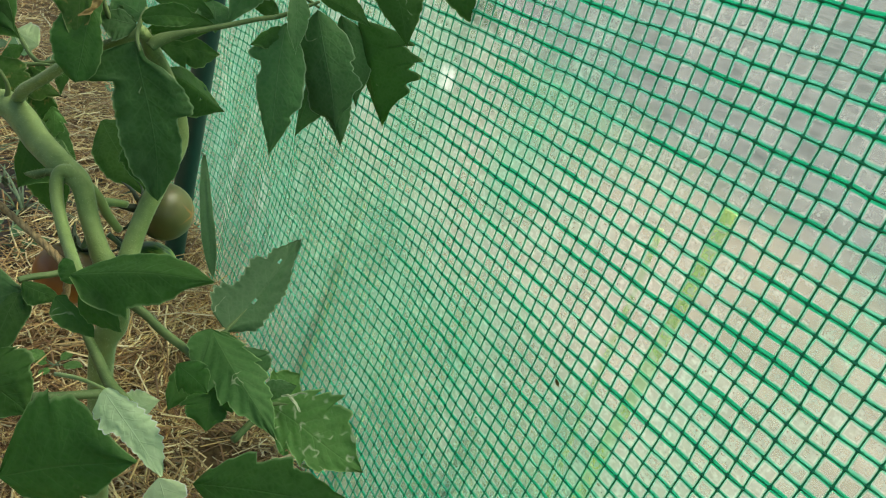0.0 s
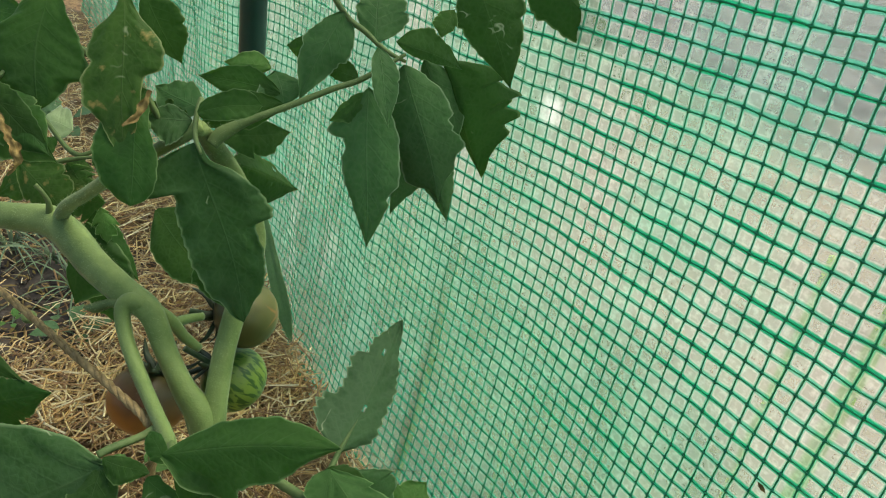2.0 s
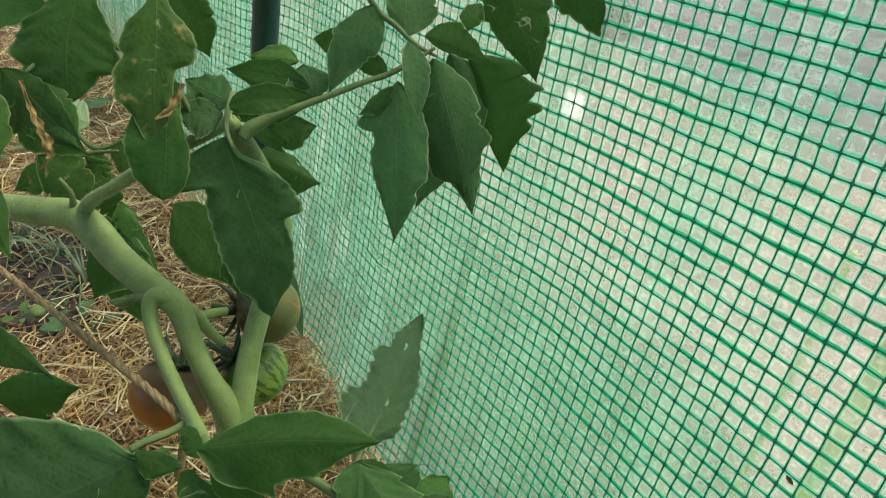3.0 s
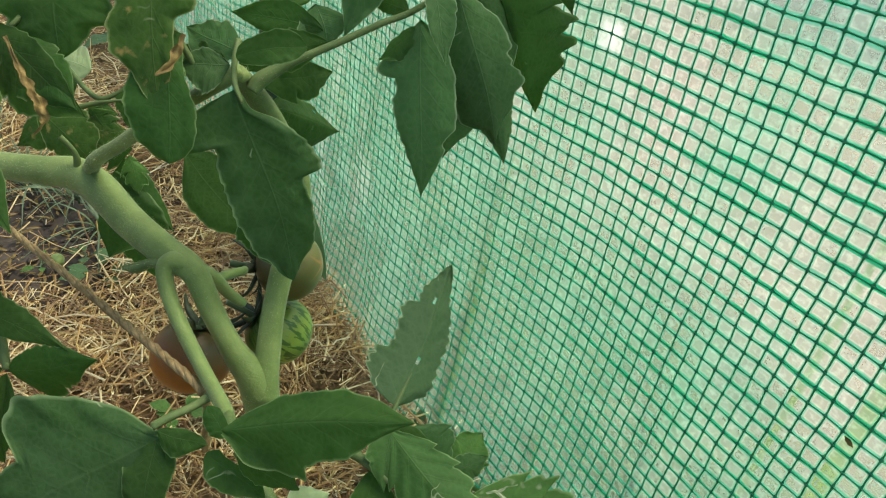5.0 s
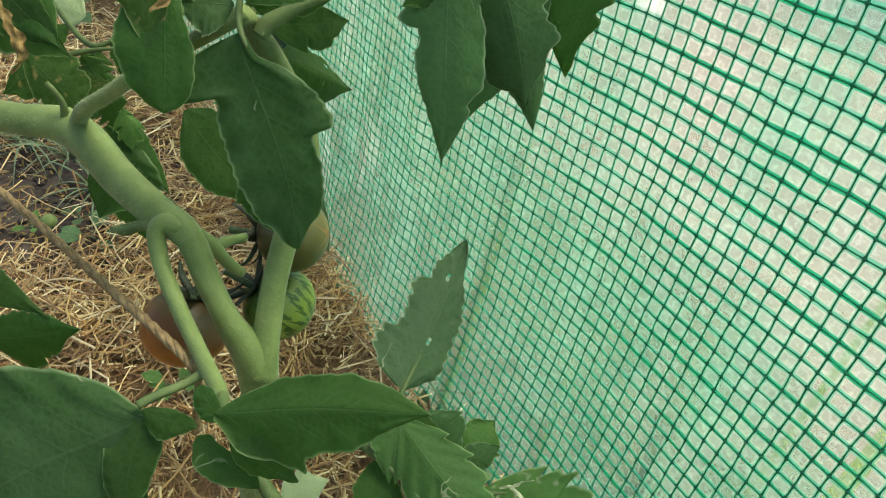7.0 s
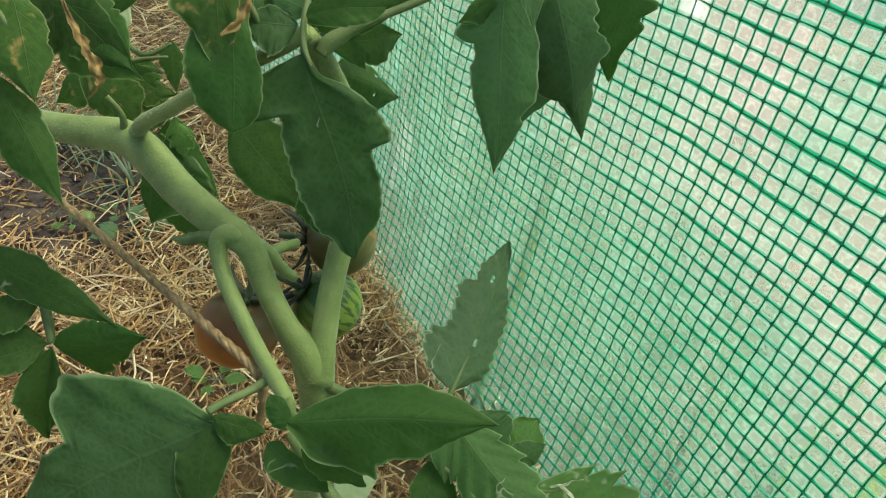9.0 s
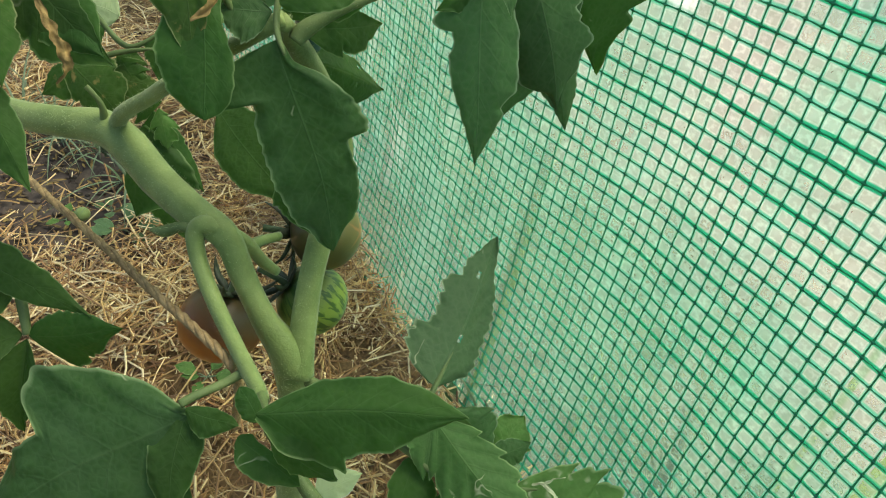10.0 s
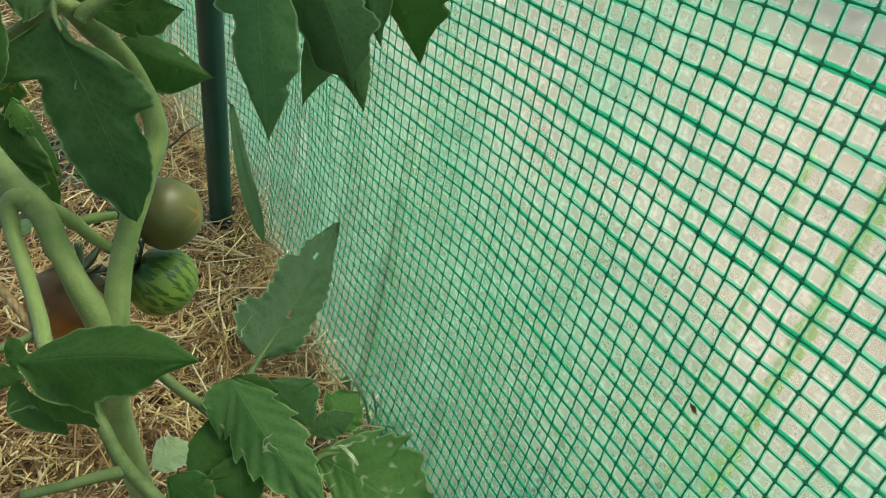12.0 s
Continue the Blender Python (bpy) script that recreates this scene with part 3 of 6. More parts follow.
def ribbon_cord(line, radius, knots, seed):
    """A thin cord of four sides that thickens into a knot at every crossing."""
    verts, faces = [], []
    n = len(line)
    for i, p in enumerate(line):
        d = (line[min(i + 1, n - 1)] - line[max(i - 1, 0)]).normalized()
        s = Vector((1, 0, 0)).cross(d).normalized()
        f = d.cross(s)
        r = radius * (1 + 0.25 * noise.noise(p * 90 + Vector((0, 0, seed))))
        if i % knots == 0:
            r *= 2.1
        verts += [p + s * r, p + f * r * 0.8, p - s * r, p - f * r * 0.8]
    for i in range(n - 1):
        for k in range(4):
            faces.append((i * 4 + k, i * 4 + (k + 1) % 4, i * 4 + 4 + (k + 1) % 4, i * 4 + 4 + k))
    return verts, faces


def tape(line, seed):
    """A flat tape that runs along a cord, now wide, now twisted narrow."""
    verts, faces = [], []
    n = len(line)
    for i, p in enumerate(line):
        d = (line[min(i + 1, n - 1)] - line[max(i - 1, 0)]).normalized()
        s = Vector((1, 0, 0)).cross(d).normalized()
        k = noise.noise(p * 16 + Vector((seed * 3.1, 0, 0)))
        half = 0.00025 + 0.0017 * ease(0.22 + 1.7 * k) * (0.15 + 0.85 * ease((0.72 - p.y) / 0.42)) + 0.0005 * ease((0.22 - p.y) / 0.2)
        drop = 0.0006 * noise.noise(p * 23 + Vector((0, seed * 1.7, 5)))
        for e in (-1, 1):
            verts.append(p + s * (e * half + drop) + Vector((0.0002 * e, 0, 0)))
    for i in range(n - 1):
        faces.append((2 * i, 2 * i + 1, 2 * i + 3, 2 * i + 2))
    return verts, faces


def build_cords(root):
    for a in range(U0 + 1, U1):
        line = [film_point(a * CELL, (W0 + j / 5) * CELL, 0.0002) for j in range((W1 - W0) * 5 + 1)]
        part("upright_cord", *ribbon_cord(line, 0.00054, 5, a), M_CORD, root)
    for b in range(W0 + 1, W1):
        line = [film_point((U0 + j / 5) * CELL, b * CELL, 0.0005) for j in range((U1 - U0) * 5 + 1)]
        cord = part("cross_cord", *ribbon_cord(line, 0.00054, 5, b + 500), M_CORD, root)
        line = [p + Vector((0.0004, 0, 0)) for p in line]
        part("tape", *tape(line, b), M_TAPE, cord, "emerald translucent flat tape")


wall = thing("wall_film", (0.0, 0.6, 0.0), "clear greenhouse film wall reinforced with green cord mesh", "film wall", kind="structure")
build_film(wall)

# ---- one ground, inside the film and out to the horizon ----
def soil_height(x, y):
    return -0.012 + 0.010 * noise.noise((x * 9, y * 9, 0)) + 0.006 * noise.noise((x * 32, y * 32, 3)) + 0.003 * noise.noise((x * 90, y * 90, 7))


def outside_height(x, y):
    return -0.034 + 0.006 * noise.noise((x * 3, y * 3, 21)) + 0.012 * ease((y - 1.0) / 0.6) * noise.noise((x * 18, y * 18, 30))


def ground_height(x, y):
    k = ease((x + 0.02) / 0.03)
    return soil_height(x, y) * (1 - k) + outside_height(x, y) * k


def graded(fine0, fine1, step, end):
    """Grid lines: evenly fine between two places, then ever wider apart out to the end on both sides."""
    lines = [fine0 + (fine1 - fine0) * i / round((fine1 - fine0) / step) for i in range(round((fine1 - fine0) / step) + 1)]
    gap = step
    while lines[-1] < end:
        gap *= 1.12
        lines.append(lines[-1] + gap)
        lines.insert(0, lines[0] - gap)
    return lines


def build_ground():
    xs, ys = graded(-1.0, 0.10, 0.012, 60), graded(-0.2, 2.4, 0.012, 60)
    verts = [(x, y, ground_height(x, y)) for x in xs for y in ys]
    n = len(ys)
    faces = [(i * n + j, (i + 1) * n + j, (i + 1) * n + j + 1, i * n + j + 1) for i in range(len(xs) - 1) for j in range(n - 1)]
    tagged(new("ground", mesh_of("ground", verts, faces, M_OUT)), "dark garden soil, with a pinkish trodden path outside the film", "ground", kind="structure")


build_ground()

# ---- the tomato plant ----
def rounded(s, marks):
    """Smooth value at s along (place, value) marks, without overshoot."""
    xs, ys = [a for a, _ in marks], [b for _, b in marks]
    i = max(0, min(len(xs) - 2, sum(1 for x in xs if x <= s) - 1))
    slope = [(ys[j + 1] - ys[j]) / (xs[j + 1] - xs[j]) for j in range(len(xs) - 1)]

    def tangent(j):
        if j == 0 or j == len(xs) - 1:
            return slope[min(j, len(slope) - 1)] * 1.5
        a, b = slope[j - 1], slope[j]
        return 0.0 if a * b <= 0 else 2 * a * b / (a + b)

    h = xs[i + 1] - xs[i]
    u = (s - xs[i]) / h
    return max(0.0, (2 * u ** 3 - 3 * u * u + 1) * ys[i] + (u ** 3 - 2 * u * u + u) * h * tangent(i) + (3 * u * u - 2 * u ** 3) * ys[i + 1] + (u ** 3 - u * u) * h * tangent(i + 1))


def withered(name, parent, pts, widths, mat, label, seed=1):
    """A dried, crumpled, twisting strip of leaf hanging along a line of points."""
    line, wide = catmull(pts, 12), catmull([(w, 0, 0) for w in widths], 12)
    rnd = random.Random(seed)
    v, f = [], []
    cols = 7
    for i, p in enumerate(line):
        d = (line[min(i + 1, len(line) - 1)] - line[max(i - 1, 0)]).normalized()
        side = d.cross(Vector((-0.1, 0.85, -0.5))).normalized()
        up = side.cross(d)
        turn = 1.5 * noise.noise((i * 0.09, seed * 3.1, 0.0))
        across = side * math.cos(turn) + up * math.sin(turn)
        lift = across.cross(d)
        for c in range(cols):
            q = 2 * c / (cols - 1) - 1
            w = wide[i].x * (1 + 0.7 * noise.noise((i * 0.16, q * 1.3, seed)) + rnd.uniform(-0.08, 0.08))
            fold = wide[i].x * (0.8 * noise.noise((i * 0.17, q * 2.2 + seed, 5.0)) + 0.2 * math.cos(q * 4.5 + i * 0.2))
            v.append(p + across * (q * w) + lift * fold)
    for i in range(len(line) - 1):
        for c in range(cols - 1):
            a = i * cols + c
            f.append((a, a + 1, a + cols + 1, a + cols))
    return part(name, v, f, mat, parent, label)


def leaflet(name, parent, base, tip, left, right, mat=None, lobes=3, cut=0.28, teeth=11, bend=0.05, curl=0.12, seed=1, label="", holes=(), quilt=0.022, spurs=(), outline=None, jag=0.045):
    """A leaf blade from base to tip that reaches out to a point on either side; cut: how deep its lobes are; spurs: single lobes or notches (side, place along, reach, span); outline: for either side, half widths along the blade as shares of its length; jag: how deep its teeth are."""
    mat = mat or M_LEAF
    b, t = Vector(base), Vector(tip)
    axis = t - b
    length = axis.length
    fwd = axis / length
    sides = []
    for p in (Vector(left), Vector(right)):
        s = min(0.62, max(0.22, (p - b).dot(axis) / length ** 2))
        vec = p - (b + axis * s)
        vec -= fwd * vec.dot(fwd)
        sides.append((s, vec))
    nrm = (sides[1][1] - sides[0][1]).cross(fwd).normalized()
    if nrm.z < 0:
        nrm.negate()
    rnd = random.Random(seed * 7 + 3)
    ph = [rnd.random(), rnd.random()]
    rows, half = 84, 7
    verts, uvs, faces = [], [], []
    for i in range(rows + 1):
        s = i / rows
        mid = b + axis * s + nrm * (bend * length * math.sin(math.pi * s)) - Vector((0, 0, 1)) * (0.04 * length * s * s)
        mid += (sides[1][1] - sides[0][1]) * (0.03 * math.sin(5 * s + ph[0] * 6))
        for q in range(-half, half + 1):
            k = 0 if q < 0 else 1
            p, vec = sides[k]
            f = abs(q) / half
            e1 = min(0.75, 1.2 * p / (1 - p))
            w = min(1.08, ((s / p) ** e1) * (((1 - s) / (1 - p)) ** 1.25)) if 0 < s < 1 else 0.0
            along = s + 0.05 * noise.noise((s * 3.0, k * 7.0, seed * 0.9))
            saw = (along * lobes + 0.45 + 0.4 * ph[k]) % 1.0
            tooth = (along * teeth + ph[1 - k]) % 1.0
            lobe = min(saw / 0.78, (1 - saw) / 0.22)
            fine = min(tooth / 0.7, (1 - tooth) / 0.3)
            deep = cut * min(1.0, 1.6 * (1 - s)) * (1 + 0.5 * noise.noise((s * 2.0, k * 9.0, seed * 2.3)))
            w *= 1 - 1.45 * deep * (1 - lobe ** 0.75) - (0.035 + 0.12 * max(0.0, noise.noise((s * 5, k * 3, seed * 1.7)))) * (1 - fine) - 0.10 * noise.noise((s * 4, k * 5, seed))
            for side, at_s, reach, span in spurs:
                x = (s - at_s) / span
                if side == k and -1 < x < 0.4:
                    w += reach * math.sin(math.pi * ((1 + x) / 1.4) ** 1.7) ** 0.8
            width = vec.length
            if outline:
                marks = outline[k]
                w = rounded(s, marks) * length / width / 1.14
                w *= 1 - jag * (1 - fine) + 0.06 * noise.noise((s * 9, k * 5, seed))
                deep = 0.0
            w = max(w, 0.0)
            edge = 1.14 * w * f
            sweep = fwd * (width * edge * (0.26 * (1 - s) + 0.9 * deep * lobe * f))
            pucker = -quilt * width * math.sin(math.pi * (s * 7 - f * 1.5)) ** 2 * f * (1.2 - f) * (1 + noise.noise((s * 3 + seed, k * 5.0, 1.0)))
            h = (-curl * width * f * f * w + pucker + 0.18 * width * noise.noise((s * 2.6 + seed, f * 1.4 + k * 3, 2.0)) * f)
            h += 0.13 * width * noise.noise((s * 7 + seed, k * 4.0, 6.0)) * f ** 3 + 0.05 * width * noise.noise((s * 8 + seed, q * 0.5, 9.0)) * f
            verts.append(mid + vec * edge + sweep + nrm * h)
            uvs.append((0.5 + 0.5 * q / half, s))
    cols = 2 * half + 1
    for i in range(rows):
        for q in range(cols - 1):
            a = i * cols + q
            s, f = (i + 0.5) / rows, (q + 0.5) / half - 1
            if any(((s - hs) / hr) ** 2 + ((f - hq) / (2.2 * hr)) ** 2 < 1 for hq, hs, hr in holes):
                continue
            faces.append((a, a + 1, a + cols + 1, a + cols))
    return part(name, verts, faces, mat, parent, label, uvs)


def stalk(name, parent, pts, radii, mat=None, label="", seed=0, n=6, seg=12):
    ob = part(name, *tube(pts, radii, n, seg, 0.05, seed), mat or (M_STEM if max(radii) > 0.0046 else M_STEM_SHADED), parent, label)
    if max(radii) > 0.0039 and mat is None:
        fuzz(ob, pts, radii, n)
    return ob


def fuzz(parent, pts, radii, n):
    """Short pale hairs standing off a stem."""
    line, rad = catmull(pts, n), catmull([(r, 0, 0) for r in radii], n)
    rnd = random.Random(len(pts) * 13 + 1)
    v, f = [], []
    for i in range(len(line) - 1):
        a, b = line[i], line[i + 1]
        d = (b - a).normalized()
        side = d.orthogonal().normalized()
        up = d.cross(side)
        for _ in range(int((b - a).length * 16000 * rad[i].x / 0.008)):
            ang = rnd.uniform(0, 2 * math.pi)
            out = side * math.cos(ang) + up * math.sin(ang)
            foot = a.lerp(b, rnd.random()) + out * rad[i].x * 0.97
            tip = foot + (out + d * rnd.gauss(0, 0.4)) * rnd.uniform(0.0006, 0.0020)
            w = d.cross(out) * 0.00006
            k = len(v)
            v += [foot + w, foot - w, tip]
            f.append((k, k + 1, k + 2))
    part("stem_hairs", v, f, M_FUZZ, parent, "short pale hairs")


def tomato(centre, radius, mat, label, pole):
    """A slightly flattened, faintly ribbed fruit with its dark star of sepals and a stub of stalk; pole: the way to the stalk."""
    c = Vector(centre)
    up = Vector(pole).normalized()
    side = up.orthogonal().normalized()
    back = up.cross(side)
    verts, faces = [], []
    rings, seg = 22, 32
    for i in range(rings + 1):
        th = math.pi * i / rings
        for k in range(seg):
            a = 2 * math.pi * k / seg
            r = radius * math.sin(th) * (1 + 0.018 * math.cos(5 * a) * math.sin(th) ** 0.5 + 0.012 * noise.noise((math.cos(a) * 2, math.sin(a) * 2, centre[0] * 50)))
            h = radius * 0.93 * math.cos(th)
            h -= radius * 0.16 * math.exp(-(th / 0.33) ** 2)
            verts.append(c + side * (r * math.cos(a)) + back * (r * math.sin(a)) + up * h)
    for i in range(rings):
        for k in range(seg):
            faces.append((i * seg + k, i * seg + (k + 1) % seg, (i + 1) * seg + (k + 1) % seg, (i + 1) * seg + k))
    ob = thing_part("tomato", c, verts, faces, mat, plant, label)
    top = c + up * radius * 0.80
    for k in range(6):
        a = 2 * math.pi * k / 6 + centre[1] * 30
        d = side * math.cos(a) + back * math.sin(a)
        reach = radius * (0.85 + 0.20 * math.sin(k * 2.3))
        pts = [top, top + d * reach * 0.45 + up * radius * 0.14, top + d * reach * 0.85 + up * radius * 0.30, top + d * reach * 1.15 + up * radius * 0.62]
        line = catmull(pts, 5)
        v, f = [], []
        wide = up.cross(d)
        for i, p in enumerate(line):
            s = i / (len(line) - 1)
            half = radius * 0.19 * (1 - s) ** 0.7 * (0.6 + 1.2 * s if s < 0.4 else 1.08) + 0.00015
            v += [p + wide * half, p + up * half * 0.5, p - wide * half, p - up * half * 0.3]
        for i in range(len(line) - 1):
            for e in range(4):
                f.append((i * 4 + e, i * 4 + (e + 1) % 4, i * 4 + 4 + (e + 1) % 4, i * 4 + 4 + e))
        part("sepal", v, f, M_SEPAL, ob, "dark green curled sepal")
    part("fruit_stalk", *tube([top - up * 0.002, top + up * radius * 0.35, top + up * radius * 0.75 + Vector((-0.004, 0, 0.004))], [0.0030, 0.0024, 0.0026], 5, 10), M_STEM_DARK, ob)
    return ob


def thing_part(name, at, verts, faces, mat, parent, label):
    """A part with its own origin, so that its skin pattern is centred on it."""
    ob = new(name, mesh_of(name, [Vector(v) - Vector(at) for v in verts], faces, mat))
    ob.parent = parent
    ob.location = Vector(at) - origin_of(parent)
    ob["label"] = label
    return ob


plant = thing("tomato_plant", (-0.235, 0.40, 0.0), "tomato plant with thick hairy stems, lobed dark leaves and unripe fruit", "tomato plant")
stem = stalk("main_stem", plant, [(-0.4404, 0.8756, 0.3902), (-0.4061, 0.7862, 0.3570), (-0.3663, 0.6686, 0.3615), (-0.3374, 0.6140, 0.3736), (-0.3130, 0.5829, 0.3825), (-0.2885, 0.5563, 0.3880), (-0.2738, 0.5103, 0.3839), (-0.2603, 0.4744, 0.3811), (-0.2495, 0.4548, 0.3768), (-0.2450, 0.4394, 0.3573), (-0.2392, 0.4230, 0.3376), (-0.2312, 0.4071, 0.3199), (-0.2305, 0.3975, 0.2869), (-0.2382, 0.3984, 0.2535), (-0.2360, 0.4020, 0.1200), (-0.2350, 0.4000, -0.0200)], [0.0070, 0.0078, 0.0085, 0.009, 0.0096, 0.0108, 0.0102, 0.0096, 0.0082, 0.0070, 0.0074, 0.0104, 0.0108, 0.0096, 0.0090, 0.0095], None, "", 0)
leader = stalk("branch", plant, [(-0.2296, 0.3991, 0.3102), (-0.2219, 0.4119, 0.3305), (-0.2123, 0.4259, 0.3532), (-0.2037, 0.4359, 0.3683), (-0.1896, 0.4520, 0.3898), (-0.1772, 0.4692, 0.4113), (-0.1857, 0.4838, 0.4458), (-0.2033, 0.4682, 0.4807), (-0.2116, 0.4584, 0.4965)], [0.0098, 0.0076, 0.0068, 0.0070, 0.0072, 0.0070, 0.0066, 0.0058, 0.0042], None, "", 0)
side_shoot = stalk("side_shoot", plant, [(-0.2496, 0.4557, 0.3731), (-0.2534, 0.4581, 0.3821), (-0.2609, 0.4608, 0.3830), (-0.2652, 0.4581, 0.3775), (-0.2661, 0.4473, 0.3666), (-0.2641, 0.4271, 0.3562), (-0.2613, 0.3946, 0.3527), (-0.2600, 0.3690, 0.3564), (-0.2596, 0.3572, 0.3577)], [0.0048, 0.0055, 0.0055, 0.0050, 0.0046, 0.0044, 0.0042, 0.0040, 0.0030], None, "", 0)
knee_bud = stalk("bud", plant, [(-0.2604, 0.4587, 0.3812), (-0.2696, 0.4693, 0.3779), (-0.2781, 0.4763, 0.3714), (-0.2840, 0.4843, 0.3676)], [0.0040, 0.0030, 0.0034, 0.0012], None, "", 0)
stub = stalk("leaf_stub", plant, [(-0.2916, 0.5565, 0.3938), (-0.2913, 0.5562, 0.4060), (-0.2940, 0.5587, 0.4128), (-0.2971, 0.5617, 0.4167)], [0.0030, 0.0018, 0.0014, 0.0016], None, "", 0)
cross = stalk("branch", plant, [(-0.2872, 0.5590, 0.3880), (-0.2815, 0.5366, 0.4118), (-0.2702, 0.5167, 0.4306), (-0.2590, 0.4973, 0.4497), (-0.2428, 0.4819, 0.4684), (-0.2257, 0.4672, 0.4851), (-0.2108, 0.4592, 0.4977)], [0.0052, 0.0046, 0.0043, 0.0042, 0.0040, 0.0040, 0.0042], None, "", 0)
upper_leaf = stalk("leaf_stalk", plant, [(-0.2073, 0.4548, 0.4873), (-0.2009, 0.4561, 0.4930), (-0.1831, 0.4551, 0.5005), (-0.1597, 0.4531, 0.5082), (-0.1364, 0.4495, 0.5175), (-0.1208, 0.4478, 0.5223), (-0.1037, 0.4457, 0.5317), (-0.0929, 0.4454, 0.5374)], [0.0036, 0.0042, 0.0023, 0.0020, 0.0018, 0.0017, 0.0014, 0.0010], None, "", 0)
top_stalk = stalk("leaf_stalk", plant, [(-0.0927, 0.4447, 0.5330), (-0.1046, 0.4493, 0.5390), (-0.1155, 0.4561, 0.5486), (-0.1248, 0.4612, 0.5557), (-0.1325, 0.4705, 0.5696), (-0.1382, 0.4805, 0.5862)], [0.0010, 0.0015, 0.0017, 0.0018, 0.0019, 0.0020], None, "", 0)
leaflet("leaflet", upper_leaf, (-0.1165, 0.4426, 0.5198), (-0.1266, 0.4106, 0.4299), (-0.1336, 0.4313, 0.4752), (-0.1052, 0.4176, 0.4766), M_LEAF_BLUE, seed=1, cut=0.06, lobes=2, curl=0.2, spurs=((0, 0.22, 0.75, 0.16), (0, 0.36, -0.15, 0.10), (1, 0.66, -0.15, 0.10)))
leaflet("leaflet", upper_leaf, (-0.1154, 0.4420, 0.5163), (-0.1421, 0.4414, 0.5023), (-0.1332, 0.4430, 0.5105), (-0.1293, 0.4376, 0.5018), None, seed=2, cut=0.12)
# next three take the lighter bloom colour in place of light from behind
leaflet("leaflet", upper_leaf, (-0.0921, 0.4457, 0.5311), (-0.0713, 0.4198, 0.4476), (-0.0949, 0.4406, 0.4780), (-0.0599, 0.4299, 0.4835), M_LEAF_BLUE, seed=3, cut=0.12, spurs=((0, 0.80, 0.40, 0.20), (1, 0.62, 0.16, 0.12), (1, 0.80, 0.14, 0.10)))
leaflet("leaflet", upper_leaf, (-0.0843, 0.4411, 0.5029), (-0.0952, 0.4388, 0.4311), (-0.0933, 0.4440, 0.4615), (-0.0745, 0.4330, 0.4648), M_LEAF_BLUE, seed=4, cut=0.12, curl=0.05)
leaflet("leaflet", upper_leaf, (-0.0760, 0.4447, 0.4966), (-0.0664, 0.4150, 0.4349), (-0.0776, 0.4353, 0.4575), (-0.0587, 0.4306, 0.4725), M_LEAF_BLUE, seed=5, cut=0.12, curl=0.05)
leaflet("leaflet", upper_leaf, (-0.0390, 0.4893, 0.5124), (-0.0011, 0.4755, 0.4283), (-0.0198, 0.4889, 0.4649), (0.0176, 0.4792, 0.4775), None, seed=6, cut=0.15, lobes=5, spurs=((1, 0.45, 0.16, 0.14), (1, 0.62, 0.15, 0.10), (1, 0.76, 0.14, 0.09), (0, 0.6, 0.12, 0.12)))
leaflet("leaflet", upper_leaf, (-0.0544, 0.4883, 0.5156), (-0.0303, 0.4732, 0.4449), (-0.0504, 0.4877, 0.4816), (-0.0230, 0.4852, 0.4850), M_LEAF_BLUE, seed=7, cut=0.15)
leaflet("leaflet", upper_leaf, (-0.0924, 0.4594, 0.5406), (-0.0354, 0.4683, 0.5170), (-0.0626, 0.4704, 0.5410), (-0.0689, 0.4623, 0.5251), None, seed=8, cut=0.1)
leaflet("leaflet", upper_leaf, (-0.1128, 0.4429, 0.5438), (-0.1178, 0.4108, 0.5100), (-0.1214, 0.4278, 0.5262), (-0.1076, 0.4241, 0.5304), M_LEAF_BLUE, seed=9, cut=0.1)
leaflet("leaflet", upper_leaf, (-0.1273, 0.4617, 0.5596), (-0.1548, 0.4574, 0.5108), (-0.1482, 0.4663, 0.5408), (-0.1240, 0.4545, 0.5389), M_LEAF_BLUE, seed=10, cut=0.1)
leaflet("leaflet", upper_leaf, (-0.1115, 0.4516, 0.5430), (-0.0959, 0.4772, 0.5745), (-0.1159, 0.4675, 0.5551), (-0.0891, 0.4575, 0.5597), M_LEAF_BLUE, seed=11, cut=0.1)
leaflet("leaflet", upper_leaf, (-0.1199, 0.4501, 0.5224), (-0.1391, 0.4719, 0.5248), (-0.1274, 0.4646, 0.5299), (-0.1283, 0.4562, 0.5187), None, seed=12, cut=0.1)
leaflet("leaflet", upper_leaf, (-0.0323, 0.4829, 0.5842), (-0.0138, 0.4432, 0.5127), (-0.0397, 0.4728, 0.5464), (-0.0019, 0.4613, 0.5572), None, seed=13, cut=0.1)
leaflet("leaflet", upper_leaf, (0.0188, 0.5004, 0.5881), (0.0802, 0.4505, 0.5262), (0.0297, 0.4797, 0.5446), (0.0727, 0.4714, 0.5549), None, seed=14, cut=0.1)
leaflet("leaflet", upper_leaf, (-0.0449, 0.4749, 0.5534), (-0.0525, 0.4736, 0.5357), (-0.0567, 0.4781, 0.5431), (-0.0446, 0.4710, 0.5433), M_LEAF_YOUNG, seed=15, cut=0.1)
leaflet("leaflet", upper_leaf, (-0.1297, 0.4978, 0.5326), (-0.1423, 0.5131, 0.5219), (-0.1359, 0.5067, 0.5289), (-0.1381, 0.4996, 0.5180), None, seed=16, cut=0.1)
leaflet("leaflet", upper_leaf, (-0.1614, 0.4690, 0.5082), (-0.2000, 0.5088, 0.5099), (-0.1788, 0.4920, 0.5176), (-0.1819, 0.4821, 0.5022), None, seed=17, cut=0.1)
